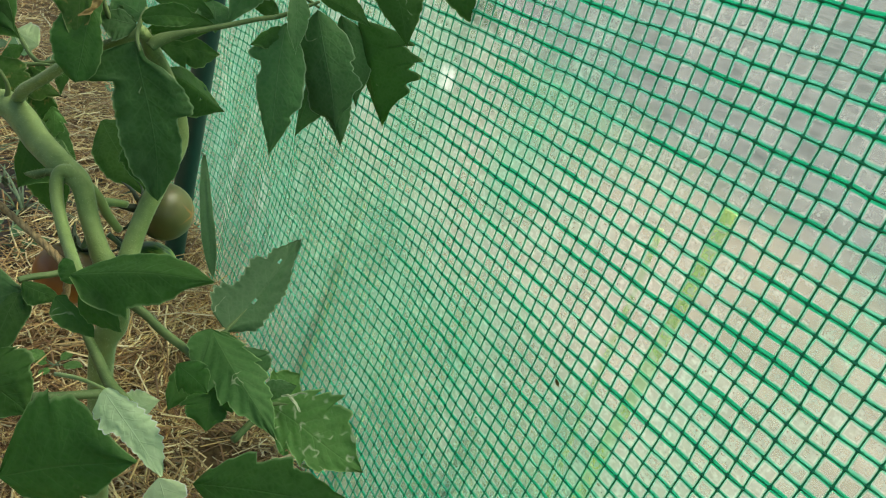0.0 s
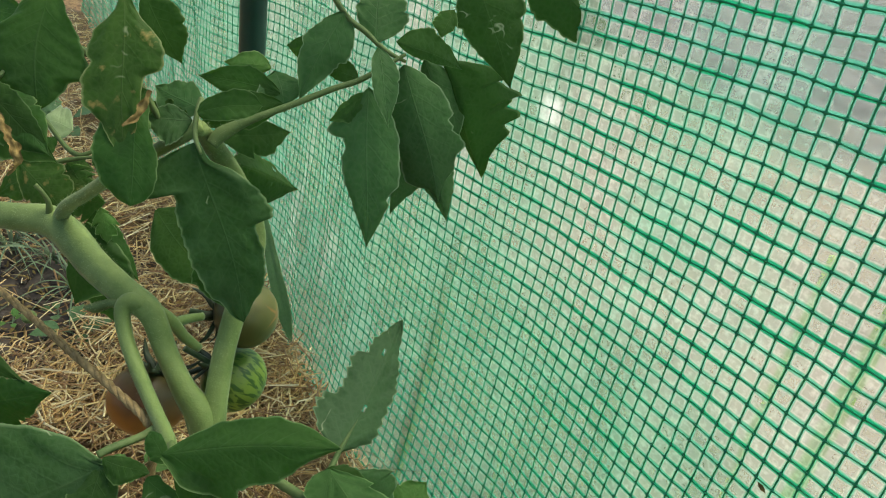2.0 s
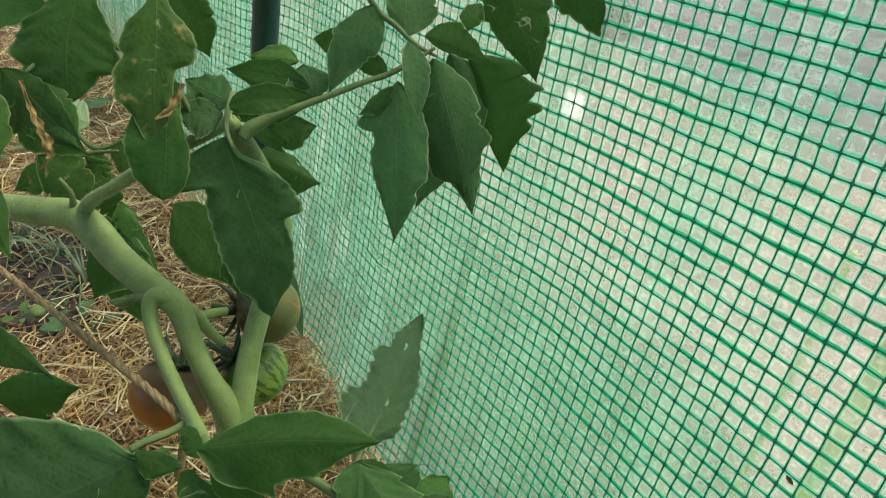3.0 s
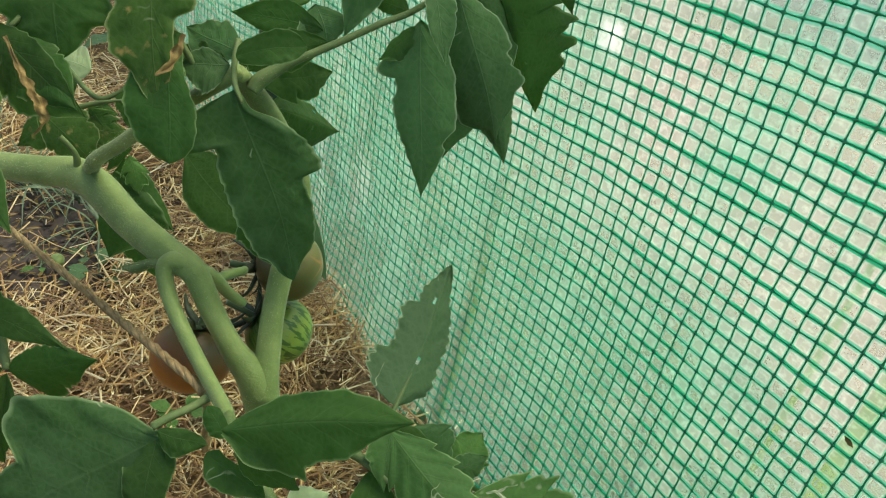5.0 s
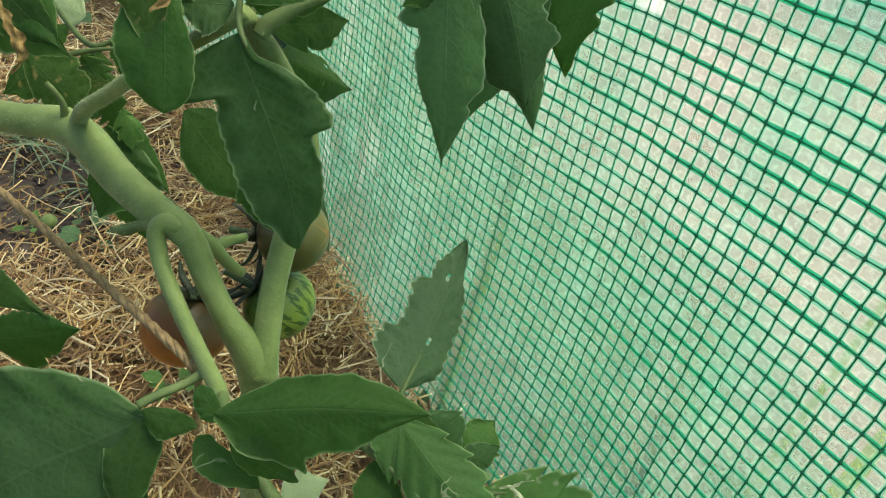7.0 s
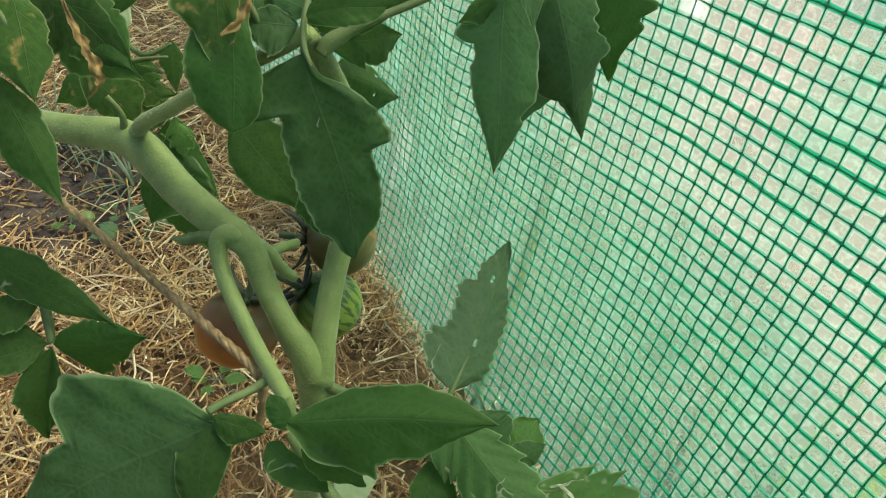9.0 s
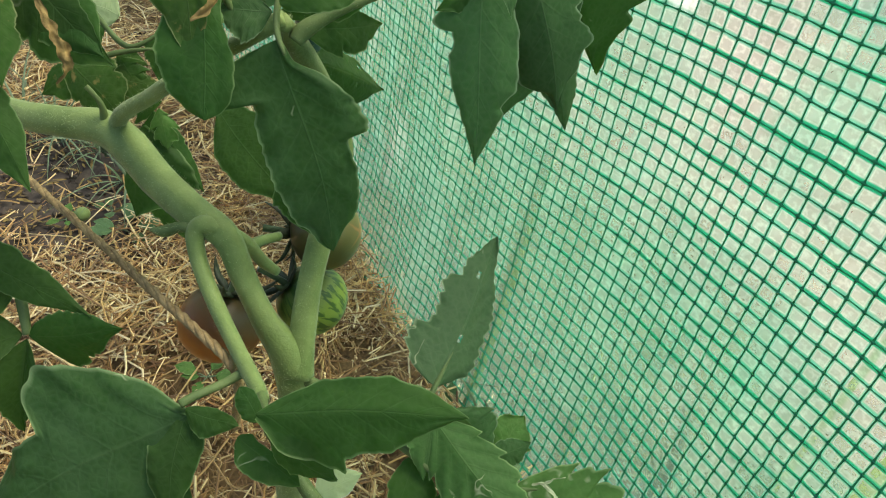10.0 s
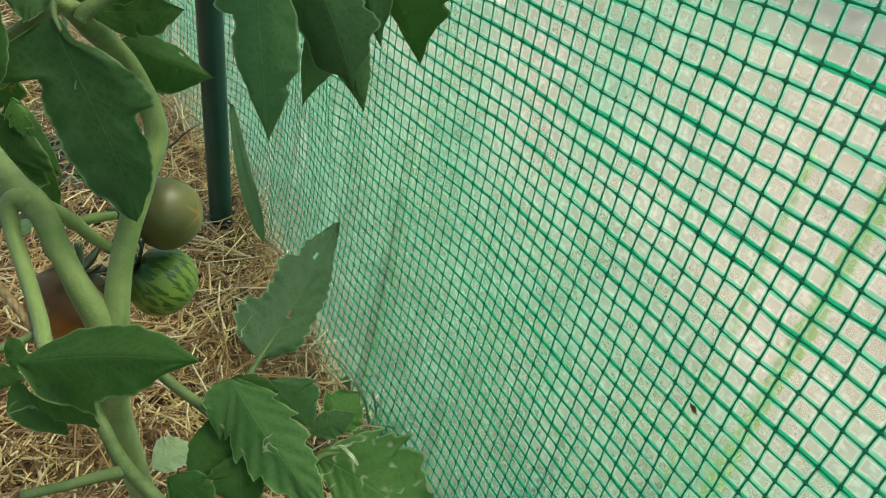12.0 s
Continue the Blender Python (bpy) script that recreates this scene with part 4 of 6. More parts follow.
leaflet("leaflet", upper_leaf, (-0.1565, 0.5005, 0.5116), (-0.1797, 0.5235, 0.5101), (-0.1663, 0.5162, 0.5168), (-0.1685, 0.5091, 0.5059), M_LEAF_YOUNG, seed=18, cut=0.1)
leaflet("leaflet", upper_leaf, (-0.1635, 0.4575, 0.5066), (-0.2096, 0.4819, 0.4897), (-0.1857, 0.4744, 0.5076), (-0.1871, 0.4648, 0.4906), None, seed=19, cut=0.1)
leaflet("leaflet", upper_leaf, (-0.1602, 0.4816, 0.5177), (-0.1608, 0.4620, 0.5000), (-0.1727, 0.4778, 0.5090), (-0.1512, 0.4674, 0.5118), M_LEAF_BLUE, seed=20, cut=0.1)
leaflet("leaflet", upper_leaf, (-0.2020, 0.4598, 0.4892), (-0.1496, 0.4827, 0.4771), (-0.1738, 0.4743, 0.4907), (-0.1792, 0.4629, 0.4714), None, seed=21, cut=0.2)
leaflet("leaflet", upper_leaf, (-0.1897, 0.4843, 0.4577), (-0.1299, 0.5188, 0.4137), (-0.1560, 0.5146, 0.4394), (-0.1689, 0.4998, 0.4169), None, seed=22, cut=0.1, holes=((0.55, 0.80, 0.018), (-0.6, 0.62, 0.03), (0.2, 0.55, 0.012)))
leaflet("leaflet", upper_leaf, (-0.1867, 0.5092, 0.4396), (-0.1289, 0.5517, 0.3981), (-0.1570, 0.5370, 0.4185), (-0.1605, 0.5257, 0.4012), None, seed=23, cut=0.3)
hang_leaf = stalk("leaf_stalk", plant, [(-0.2088, 0.4653, 0.5111), (-0.2128, 0.4592, 0.5073), (-0.2162, 0.4530, 0.5006), (-0.2176, 0.4470, 0.4955), (-0.2166, 0.4409, 0.4894)], [0.0017, 0.0016, 0.0015, 0.0014, 0.0008], None, "", 0)
leaflet("leaflet", hang_leaf, (-0.2164, 0.4466, 0.4943), (-0.2011, 0.4175, 0.3876), (-0.2500, 0.4390, 0.4360), (-0.1700, 0.4240, 0.4520), M_LEAF_BLUISH, seed=24, curl=0.10, bend=0.05, teeth=15, quilt=0.05, outline=(((0, 0.12), (0.015, 0.27), (0.05, 0.365), (0.12, 0.36), (0.175, 0.28), (0.205, 0.17), (0.31, 0.20), (0.515, 0.217), (0.70, 0.185), (0.80, 0.155), (0.86, 0.10), (0.95, 0.055), (1, 0)), ((0, 0.02), (0.09, 0.05), (0.15, 0.165), (0.245, 0.24), (0.36, 0.27), (0.42, 0.262), (0.455, 0.17), (0.7, 0.16), (0.82, 0.12), (0.90, 0.07), (0.96, 0.04), (1, 0))), label="dark green lobed leaf with a light-catching rim painted pale")
leaflet("leaflet", hang_leaf, (-0.2120, 0.4462, 0.4310), (-0.2042, 0.4219, 0.3882), (-0.2237, 0.4419, 0.4071), (-0.1908, 0.4310, 0.4178), None, seed=27, cut=0.1)
leaflet("leaflet", hang_leaf, (-0.2145, 0.4529, 0.5093), (-0.1847, 0.4332, 0.5203), (-0.2003, 0.4476, 0.5210), (-0.2031, 0.4368, 0.5088), None, seed=28, curl=0.08, quilt=0.03, teeth=7, outline=(((0, 0.05), (0.03, 0.13), (0.15, 0.19), (0.4, 0.215), (0.7, 0.24), (0.9, 0.17), (1, 0)), ((0, 0.06), (0.05, 0.12), (0.25, 0.20), (0.5, 0.25), (0.75, 0.22), (0.92, 0.12), (1, 0))), label="rounded dark green leaf with a light-catching rim painted pale")
leaflet("leaflet", hang_leaf, (-0.1923, 0.4812, 0.4773), (-0.1499, 0.5064, 0.4677), (-0.1670, 0.4979, 0.4791), (-0.1740, 0.4883, 0.4654), None, seed=29, cut=0.15)
leaflet("leaflet", hang_leaf, (-0.2153, 0.4619, 0.5005), (-0.2395, 0.4717, 0.4989), (-0.2259, 0.4704, 0.5064), (-0.2318, 0.4586, 0.4913), M_LEAF_BLUE, seed=30, cut=0.1)
left_leaf = stalk("leaf_stalk", plant, [(-0.2257, 0.4672, 0.4851), (-0.2316, 0.4696, 0.4989), (-0.2367, 0.4725, 0.5122), (-0.2389, 0.4762, 0.5190)], [0.002, 0.0018, 0.0016, 0.0012], None, "", 0)
leaflet("leaflet", left_leaf, (-0.2400, 0.4725, 0.5178), (-0.2569, 0.4339, 0.4697), (-0.2677, 0.4644, 0.4921), (-0.2393, 0.4492, 0.4958), M_LEAF, seed=31, curl=0.1, teeth=9, outline=(((0, 0.1), (0.25, 0.30), (0.45, 0.37), (0.77, 0.30), (0.9, 0.18), (1, 0)), ((0, 0.1), (0.3, 0.12), (0.6, 0.2), (0.8, 0.2), (0.93, 0.13), (1, 0))))
leaflet("leaflet", left_leaf, (-0.2392, 0.4609, 0.5040), (-0.2440, 0.4578, 0.4949), (-0.2445, 0.4619, 0.5000), (-0.2387, 0.4578, 0.4998), M_LEAF_YOUNG, seed=32, cut=0.1)
far_left_leaf = stalk("leaf_stalk", plant, [(-0.2405, 0.4791, 0.5206), (-0.2602, 0.4994, 0.5274), (-0.2789, 0.5152, 0.5306), (-0.3098, 0.5045, 0.5126)], [0.0026, 0.0024, 0.002, 0.0012], None, "", 0)
leaflet("leaflet", far_left_leaf, (-0.3123, 0.5049, 0.5114), (-0.2891, 0.4684, 0.4867), (-0.2896, 0.4864, 0.5037), (-0.3129, 0.4835, 0.4889), None, seed=33, cut=0.12)
leaflet("leaflet", far_left_leaf, (-0.3095, 0.5053, 0.5136), (-0.3329, 0.5040, 0.4926), (-0.3241, 0.5093, 0.5081), (-0.3155, 0.4906, 0.4940), M_LEAF_SICK, seed=34, cut=0.12)
leaflet("leaflet", far_left_leaf, (-0.2790, 0.5152, 0.5305), (-0.2936, 0.4956, 0.5023), (-0.2980, 0.5120, 0.5152), (-0.2761, 0.5012, 0.5189), None, seed=35, cut=0.12)
withered("withered_leaflet", far_left_leaf, [(-0.3114, 0.4901, 0.5161), (-0.3095, 0.4812, 0.5073), (-0.3077, 0.4748, 0.5008), (-0.3060, 0.4694, 0.4952), (-0.3049, 0.4643, 0.4894), (-0.3061, 0.4613, 0.4843), (-0.3109, 0.4610, 0.4793)], [0.0010, 0.0013, 0.0022, 0.0021, 0.0030, 0.0013, 0.0005], M_DEAD, "withered crumpled brown strip of leaf", 2)
leaflet("leaflet", far_left_leaf, (-0.2731, 0.5211, 0.5597), (-0.2913, 0.4896, 0.5045), (-0.3154, 0.5177, 0.5194), (-0.2641, 0.4887, 0.5265), M_LEAF, seed=37, curl=0.06, quilt=0.05, teeth=9, outline=(((0, 0.05), (0.2, 0.30), (0.4, 0.45), (0.6, 0.5), (0.75, 0.38), (0.84, 0.40), (0.93, 0.22), (1, 0)), ((0, 0.05), (0.2, 0.2), (0.45, 0.38), (0.58, 0.42), (0.7, 0.40), (0.76, 0.26), (0.9, 0.15), (1, 0))))
leaflet("leaflet", left_leaf, (-0.2391, 0.5001, 0.5624), (-0.2535, 0.4498, 0.4902), (-0.2722, 0.4817, 0.5146), (-0.2275, 0.4648, 0.5314), M_LEAF_SICK, seed=38, curl=0.08, quilt=0.05, teeth=13, holes=((0.30, 0.20, 0.014), (-0.25, 0.30, 0.012), (0.42, 0.36, 0.016)), outline=(((0, 0.02), (0.12, 0.10), (0.22, 0.20), (0.34, 0.25), (0.40, 0.21), (0.5, 0.255), (0.64, 0.25), (0.78, 0.14), (1, 0)), ((0, 0.02), (0.14, 0.08), (0.25, 0.18), (0.36, 0.24), (0.46, 0.225), (0.52, 0.12), (0.75, 0.10), (1, 0))))
withered("withered_tip", left_leaf, [(-0.2381, 0.4529, 0.5237), (-0.2422, 0.4506, 0.5174), (-0.2473, 0.4490, 0.5110), (-0.2542, 0.4502, 0.5066)], [0.0012, 0.0020, 0.0020, 0.0006], M_DEAD, "withered brown tip of a leaf", 5)
leaflet("leaflet", left_leaf, (-0.2256, 0.5211, 0.5542), (-0.2093, 0.5085, 0.5161), (-0.2244, 0.5137, 0.5282), (-0.2054, 0.5097, 0.5386), None, seed=39, cut=0.15)
leaflet("leaflet", left_leaf, (-0.2095, 0.4627, 0.5040), (-0.2289, 0.4892, 0.5122), (-0.2109, 0.4759, 0.5157), (-0.2282, 0.4762, 0.5020), M_LEAF_BLUE, seed=40, cut=0.1)
leaflet("leaflet", left_leaf, (-0.2167, 0.4620, 0.4973), (-0.2364, 0.4868, 0.5031), (-0.2220, 0.4759, 0.5066), (-0.2349, 0.4748, 0.4949), None, seed=41, cut=0.1)
leaflet("leaflet", far_left_leaf, (-0.3187, 0.5080, 0.5161), (-0.2856, 0.4667, 0.4831), (-0.2940, 0.4848, 0.5039), (-0.3131, 0.4810, 0.4838), None, seed=42, cut=0.1)
back_leaf = stalk("leaf_stalk", plant, [(-0.2967, 0.7644, 0.4220), (-0.2868, 0.7330, 0.4058), (-0.2773, 0.7069, 0.3945), (-0.2681, 0.6811, 0.3834), (-0.2607, 0.6661, 0.3814), (-0.2508, 0.6626, 0.3845), (-0.2408, 0.6616, 0.3899)], [0.0020, 0.0019, 0.0019, 0.0020, 0.0021, 0.0016, 0.0012], None, "", 0)
back_leaf_b = stalk("leaf_stalk", plant, [(-0.3005, 0.6619, 0.3670), (-0.2781, 0.6598, 0.3794), (-0.2631, 0.6547, 0.3842), (-0.2469, 0.6472, 0.3875)], [0.0010, 0.0020, 0.0017, 0.0010], None, "", 0)
leaflet("leaflet", back_leaf_b, (-0.2779, 0.6603, 0.3800), (-0.3236, 0.6752, 0.3496), (-0.3069, 0.6779, 0.3706), (-0.2986, 0.6547, 0.3537), M_LEAF_SICK, seed=43, cut=0.35)
leaflet("leaflet", back_leaf_b, (-0.2941, 0.6665, 0.3679), (-0.2456, 0.6379, 0.3640), (-0.2636, 0.6592, 0.3760), (-0.2736, 0.6442, 0.3551), M_LEAF_SICK, seed=44, cut=0.4)
leaflet("leaflet", back_leaf, (-0.2605, 0.6681, 0.3804), (-0.2593, 0.6512, 0.3588), (-0.2679, 0.6661, 0.3707), (-0.2520, 0.6576, 0.3727), M_LEAF_YOUNG, seed=45, cut=0.3)
leaflet("leaflet", back_leaf, (-0.2718, 0.6894, 0.3874), (-0.2937, 0.6929, 0.3706), (-0.2836, 0.6966, 0.3837), (-0.2821, 0.6847, 0.3732), M_LEAF_SICK, seed=46, cut=0.3)
leaflet("leaflet", back_leaf_b, (-0.2703, 0.6619, 0.3788), (-0.2567, 0.6392, 0.3582), (-0.2712, 0.6527, 0.3648), (-0.2536, 0.6493, 0.3729), M_LEAF_SICK, seed=47, cut=0.35, lobes=4)
leaflet("leaflet", back_leaf, (-0.2412, 0.6630, 0.3910), (-0.2456, 0.6379, 0.3640), (-0.2510, 0.6621, 0.3839), (-0.2362, 0.6511, 0.3828), None, seed=48, cut=0.1)
leaflet("leaflet", back_leaf_b, (-0.2580, 0.6114, 0.3612), (-0.2382, 0.5783, 0.3116), (-0.2728, 0.6125, 0.3375), (-0.2397, 0.5964, 0.3357), None, seed=49, cut=0.12)
leaflet("leaflet", back_leaf_b, (-0.2673, 0.6090, 0.3529), (-0.2842, 0.5899, 0.2930), (-0.2838, 0.6005, 0.3188), (-0.2566, 0.5692, 0.2986), None, seed=50, cut=0.1)
leaflet("leaflet", back_leaf_b, (-0.2552, 0.6017, 0.3689), (-0.2548, 0.5905, 0.3432), (-0.2635, 0.5993, 0.3537), (-0.2460, 0.5928, 0.3541), M_LEAF_YOUNG, seed=51, cut=0.5)
leaflet("leaflet", back_leaf_b, (-0.2601, 0.6402, 0.3287), (-0.2466, 0.5818, 0.2636), (-0.2818, 0.6283, 0.2899), (-0.2396, 0.6083, 0.3067), None, seed=52, cut=0.15)
leaflet("leaflet", back_leaf_b, (-0.2475, 0.6445, 0.3475), (-0.2813, 0.6662, 0.3419), (-0.2622, 0.6637, 0.3583), (-0.2666, 0.6470, 0.3311), M_LEAF_SICK, seed=53, cut=0.3)
leaflet("leaflet", back_leaf_b, (-0.2115, 0.6281, 0.3430), (-0.1858, 0.5360, 0.3171), (-0.2174, 0.5870, 0.3227), (-0.1845, 0.5873, 0.3442), None, seed=97, curl=0.08, teeth=9, outline=(((0, 0.02), (0.08, 0.10), (0.25, 0.215), (0.41, 0.23), (0.6, 0.22), (0.85, 0.08), (1, 0)), ((0, 0.05), (0.15, 0.2), (0.4, 0.28), (0.7, 0.2), (1, 0))))
leaflet("leaflet", back_leaf_b, (-0.2569, 0.7330, 0.3717), (-0.2789, 0.7542, 0.3778), (-0.2659, 0.7539, 0.3859), (-0.2688, 0.7341, 0.3651), M_LEAF_PALE, seed=54, cut=0.05, curl=0.15)
leaflet("leaflet", back_leaf_b, (-0.3028, 0.6363, 0.3978), (-0.2767, 0.5942, 0.3679), (-0.3007, 0.6162, 0.3727), (-0.2746, 0.6121, 0.3942), M_LEAF_SICK, seed=55, cut=0.2)
front_leaf = stalk("leaf_stalk", plant, [(-0.2591, 0.3625, 0.3569), (-0.2622, 0.3448, 0.3685), (-0.2603, 0.3322, 0.3791)], [0.0026, 0.0022, 0.0012], None, "", 0)
leaflet("leaflet", front_leaf, (-0.2688, 0.3354, 0.3827), (-0.1960, 0.2817, 0.4150), (-0.2279, 0.3194, 0.4030), (-0.2477, 0.2985, 0.3670), None, seed=56, teeth=9, curl=0.1, bend=0.02, quilt=0.01, outline=(((0, 0.0), (0.05, 0.04), (0.12, 0.08), (0.37, 0.15), (0.6, 0.155), (0.8, 0.11), (0.95, 0.03), (1, 0)), ((0, 0.02), (0.03, 0.08), (0.06, 0.17), (0.15, 0.235), (0.30, 0.29), (0.35, 0.31), (0.375, 0.225), (0.45, 0.22), (0.6, 0.20), (0.76, 0.11), (0.9, 0.04), (1, 0))))
leaflet("leaflet", front_leaf, (-0.2651, 0.3263, 0.3733), (-0.2428, 0.3044, 0.3576), (-0.2478, 0.3156, 0.3774), (-0.2638, 0.3202, 0.3607), None, seed=57, cut=0.1)
leaflet("leaflet", front_leaf, (-0.2664, 0.3356, 0.3738), (-0.2711, 0.3500, 0.3846), (-0.2785, 0.3448, 0.3748), (-0.2654, 0.3408, 0.3795), None, seed=58, curl=0.1, teeth=5, outline=(((0, 0.1), (0.2, 0.36), (0.5, 0.40), (0.85, 0.22), (1, 0)), ((0, 0.1), (0.3, 0.22), (0.7, 0.24), (0.9, 0.14), (1, 0))))
leaflet("leaflet", front_leaf, (-0.2761, 0.3411, 0.3606), (-0.2565, 0.3141, 0.3473), (-0.2647, 0.3303, 0.3576), (-0.2769, 0.3274, 0.3470), None, seed=59, curl=-0.25, teeth=5, outline=(((0, 0.05), (0.1, 0.16), (0.25, 0.13), (0.5, 0.15), (0.8, 0.14), (1, 0)), ((0, 0.1), (0.15, 0.28), (0.4, 0.3), (0.8, 0.14), (1, 0))))
low_left_leaf = stalk("leaf_stalk", plant, [(-0.2610, 0.3828, 0.3508), (-0.2726, 0.3814, 0.3481), (-0.2872, 0.3789, 0.3485), (-0.2954, 0.3772, 0.3477)], [0.0026, 0.0023, 0.0023, 0.0022], None, "", 0)
leaflet("leaflet", low_left_leaf, (-0.2938, 0.3758, 0.3442), (-0.3981, 0.3947, 0.2791), (-0.3409, 0.4221, 0.3499), (-0.3207, 0.3496, 0.2831), M_LEAF_BLUISH, seed=61, teeth=9, curl=0.06, bend=0.03, quilt=0.05, outline=(((0, 0.0), (0.03, 0.055), (0.055, 0.15), (0.11, 0.25), (0.25, 0.385), (0.36, 0.45), (0.43, 0.42), (0.51, 0.33), (0.55, 0.20), (0.70, 0.19), (0.85, 0.12), (1, 0)), ((0, 0.07), (0.03, 0.17), (0.09, 0.21), (0.12, 0.33), (0.25, 0.38), (0.5, 0.35), (0.7, 0.25), (0.9, 0.1), (1, 0))), label="large dark green lobed leaf with a folded rim")
leaflet("leaflet", low_left_leaf, (-0.2949, 0.3758, 0.3421), (-0.3128, 0.3492, 0.3050), (-0.3189, 0.3704, 0.3214), (-0.2886, 0.3594, 0.3303), None, seed=63, cut=0.04, curl=0.2, teeth=5, outline=(((0, 0.1), (0.3, 0.3), (0.7, 0.25), (1, 0)), ((0, 0.08), (0.1, 0.2), (0.3, 0.26), (0.6, 0.22), (0.85, 0.12), (1, 0))))
leaflet("leaflet", low_left_leaf, (-0.2935, 0.3735, 0.3484), (-0.2730, 0.3566, 0.3455), (-0.2832, 0.3698, 0.3515), (-0.2867, 0.3582, 0.3381), None, seed=64, curl=0.1, teeth=5, outline=(((0, 0.03), (0.2, 0.15), (0.5, 0.2), (0.8, 0.14), (1, 0)), ((0, 0.1), (0.1, 0.3), (0.35, 0.42), (0.7, 0.25), (1, 0))))
near_leaf = stalk("leaf_stalk", plant, [(-0.3837, 0.4995, 0.3614), (-0.3657, 0.4863, 0.3525), (-0.3566, 0.4833, 0.3506), (-0.3567, 0.4750, 0.3402), (-0.3578, 0.4651, 0.3305)], [0.0026, 0.0028, 0.0030, 0.0028, 0.0022], None, "", 0)
leaflet("leaflet", near_leaf, (-0.3573, 0.4648, 0.3306), (-0.3108, 0.4391, 0.3446), (-0.3343, 0.4555, 0.3502), (-0.3423, 0.4538, 0.3117), None, seed=65, cut=0.1)
leaflet("leaflet", near_leaf, (-0.3594, 0.4643, 0.3288), (-0.3738, 0.4435, 0.2797), (-0.3809, 0.4525, 0.3203), (-0.3587, 0.4389, 0.3209), None, seed=66, cut=0.1)
leaflet("leaflet", near_leaf, (-0.3601, 0.4660, 0.3300), (-0.3978, 0.4702, 0.3266), (-0.3743, 0.4803, 0.3420), (-0.3778, 0.4566, 0.3259), None, seed=67, cut=0.1)
leaflet("leaflet", near_leaf, (-0.3556, 0.4827, 0.3508), (-0.3947, 0.4869, 0.3435), (-0.3678, 0.4882, 0.3545), (-0.3751, 0.4723, 0.3417), None, seed=68, cut=0.1)
leaflet("leaflet", near_leaf, (-0.3828, 0.5105, 0.3719), (-0.3241, 0.4476, 0.3519), (-0.3478, 0.4834, 0.3721), (-0.3560, 0.4729, 0.3533), None, seed=69, cut=0.1)
edge_leaf = stalk("leaf_stalk", plant, [(-0.3509, 0.5068, 0.5193), (-0.3410, 0.4968, 0.5131), (-0.3352, 0.4899, 0.5058), (-0.3313, 0.4818, 0.4992)], [0.0026, 0.0024, 0.002, 0.001], None, "", 0)
leaflet("leaflet", edge_leaf, (-0.3282, 0.4954, 0.5148), (-0.3311, 0.4645, 0.4807), (-0.3438, 0.4835, 0.4950), (-0.3213, 0.4734, 0.4944), M_LEAF_SICK, seed=70, cut=0.1)
leaflet("leaflet", edge_leaf, (-0.3437, 0.4863, 0.4828), (-0.3320, 0.4424, 0.4425), (-0.3516, 0.4690, 0.4582), (-0.3298, 0.4663, 0.4655), None, seed=71, cut=0.1)
right_leaf = stalk("leaf_stalk", plant, [(-0.2287, 0.3981, 0.3108), (-0.2141, 0.3795, 0.3093), (-0.2032, 0.3604, 0.3050), (-0.1899, 0.3357, 0.3044), (-0.1809, 0.3170, 0.2993)], [0.0036, 0.0034, 0.0032, 0.0030, 0.0012], None, "", 0)
leaflet("leaflet", right_leaf, (-0.1741, 0.3419, 0.3188), (-0.1483, 0.2514, 0.2936), (-0.1834, 0.3114, 0.3000), (-0.1441, 0.3027, 0.3112), M_LEAF_LIT, seed=72, cut=0.18, lobes=6, teeth=15, curl=0.12, quilt=0.24, label="blue-green leaflet with deep veins and pale scars")
leaflet("leaflet", right_leaf, (-0.1738, 0.3403, 0.3205), (-0.1877, 0.3186, 0.2967), (-0.1881, 0.3391, 0.3150), (-0.1767, 0.3292, 0.3109), M_LEAF_LIT, seed=73, cut=0.1)
leaflet("leaflet", right_leaf, (-0.1726, 0.3508, 0.3069), (-0.1457, 0.3391, 0.2969), (-0.1578, 0.3493, 0.3070), (-0.1613, 0.3398, 0.2956), None, seed=74, cut=0.15)
leaflet("leaflet", right_leaf, (-0.1454, 0.3651, 0.2767), (-0.1258, 0.3395, 0.2484), (-0.1401, 0.3489, 0.2564), (-0.1190, 0.3538, 0.2697), M_LEAF_BLUE, seed=75, cut=0.15)
leaflet("leaflet", right_leaf, (-0.1859, 0.3347, 0.2982), (-0.2073, 0.3093, 0.2754), (-0.2033, 0.3271, 0.2876), (-0.1826, 0.3140, 0.2877), None, seed=76, cut=0.15)
leaflet("leaflet", right_leaf, (-0.1753, 0.3094, 0.2954), (-0.1875, 0.2826, 0.2769), (-0.1971, 0.3033, 0.2836), (-0.1691, 0.2889, 0.2869), None, seed=77, cut=0.2)
film_leaf = stalk("leaf_stalk", plant, [(-0.1681, 0.3640, 0.2733), (-0.1561, 0.3735, 0.2780), (-0.1472, 0.3816, 0.2808), (-0.1259, 0.3989, 0.2881)], [0.0026, 0.0022, 0.0018, 0.0008], None, "", 0)
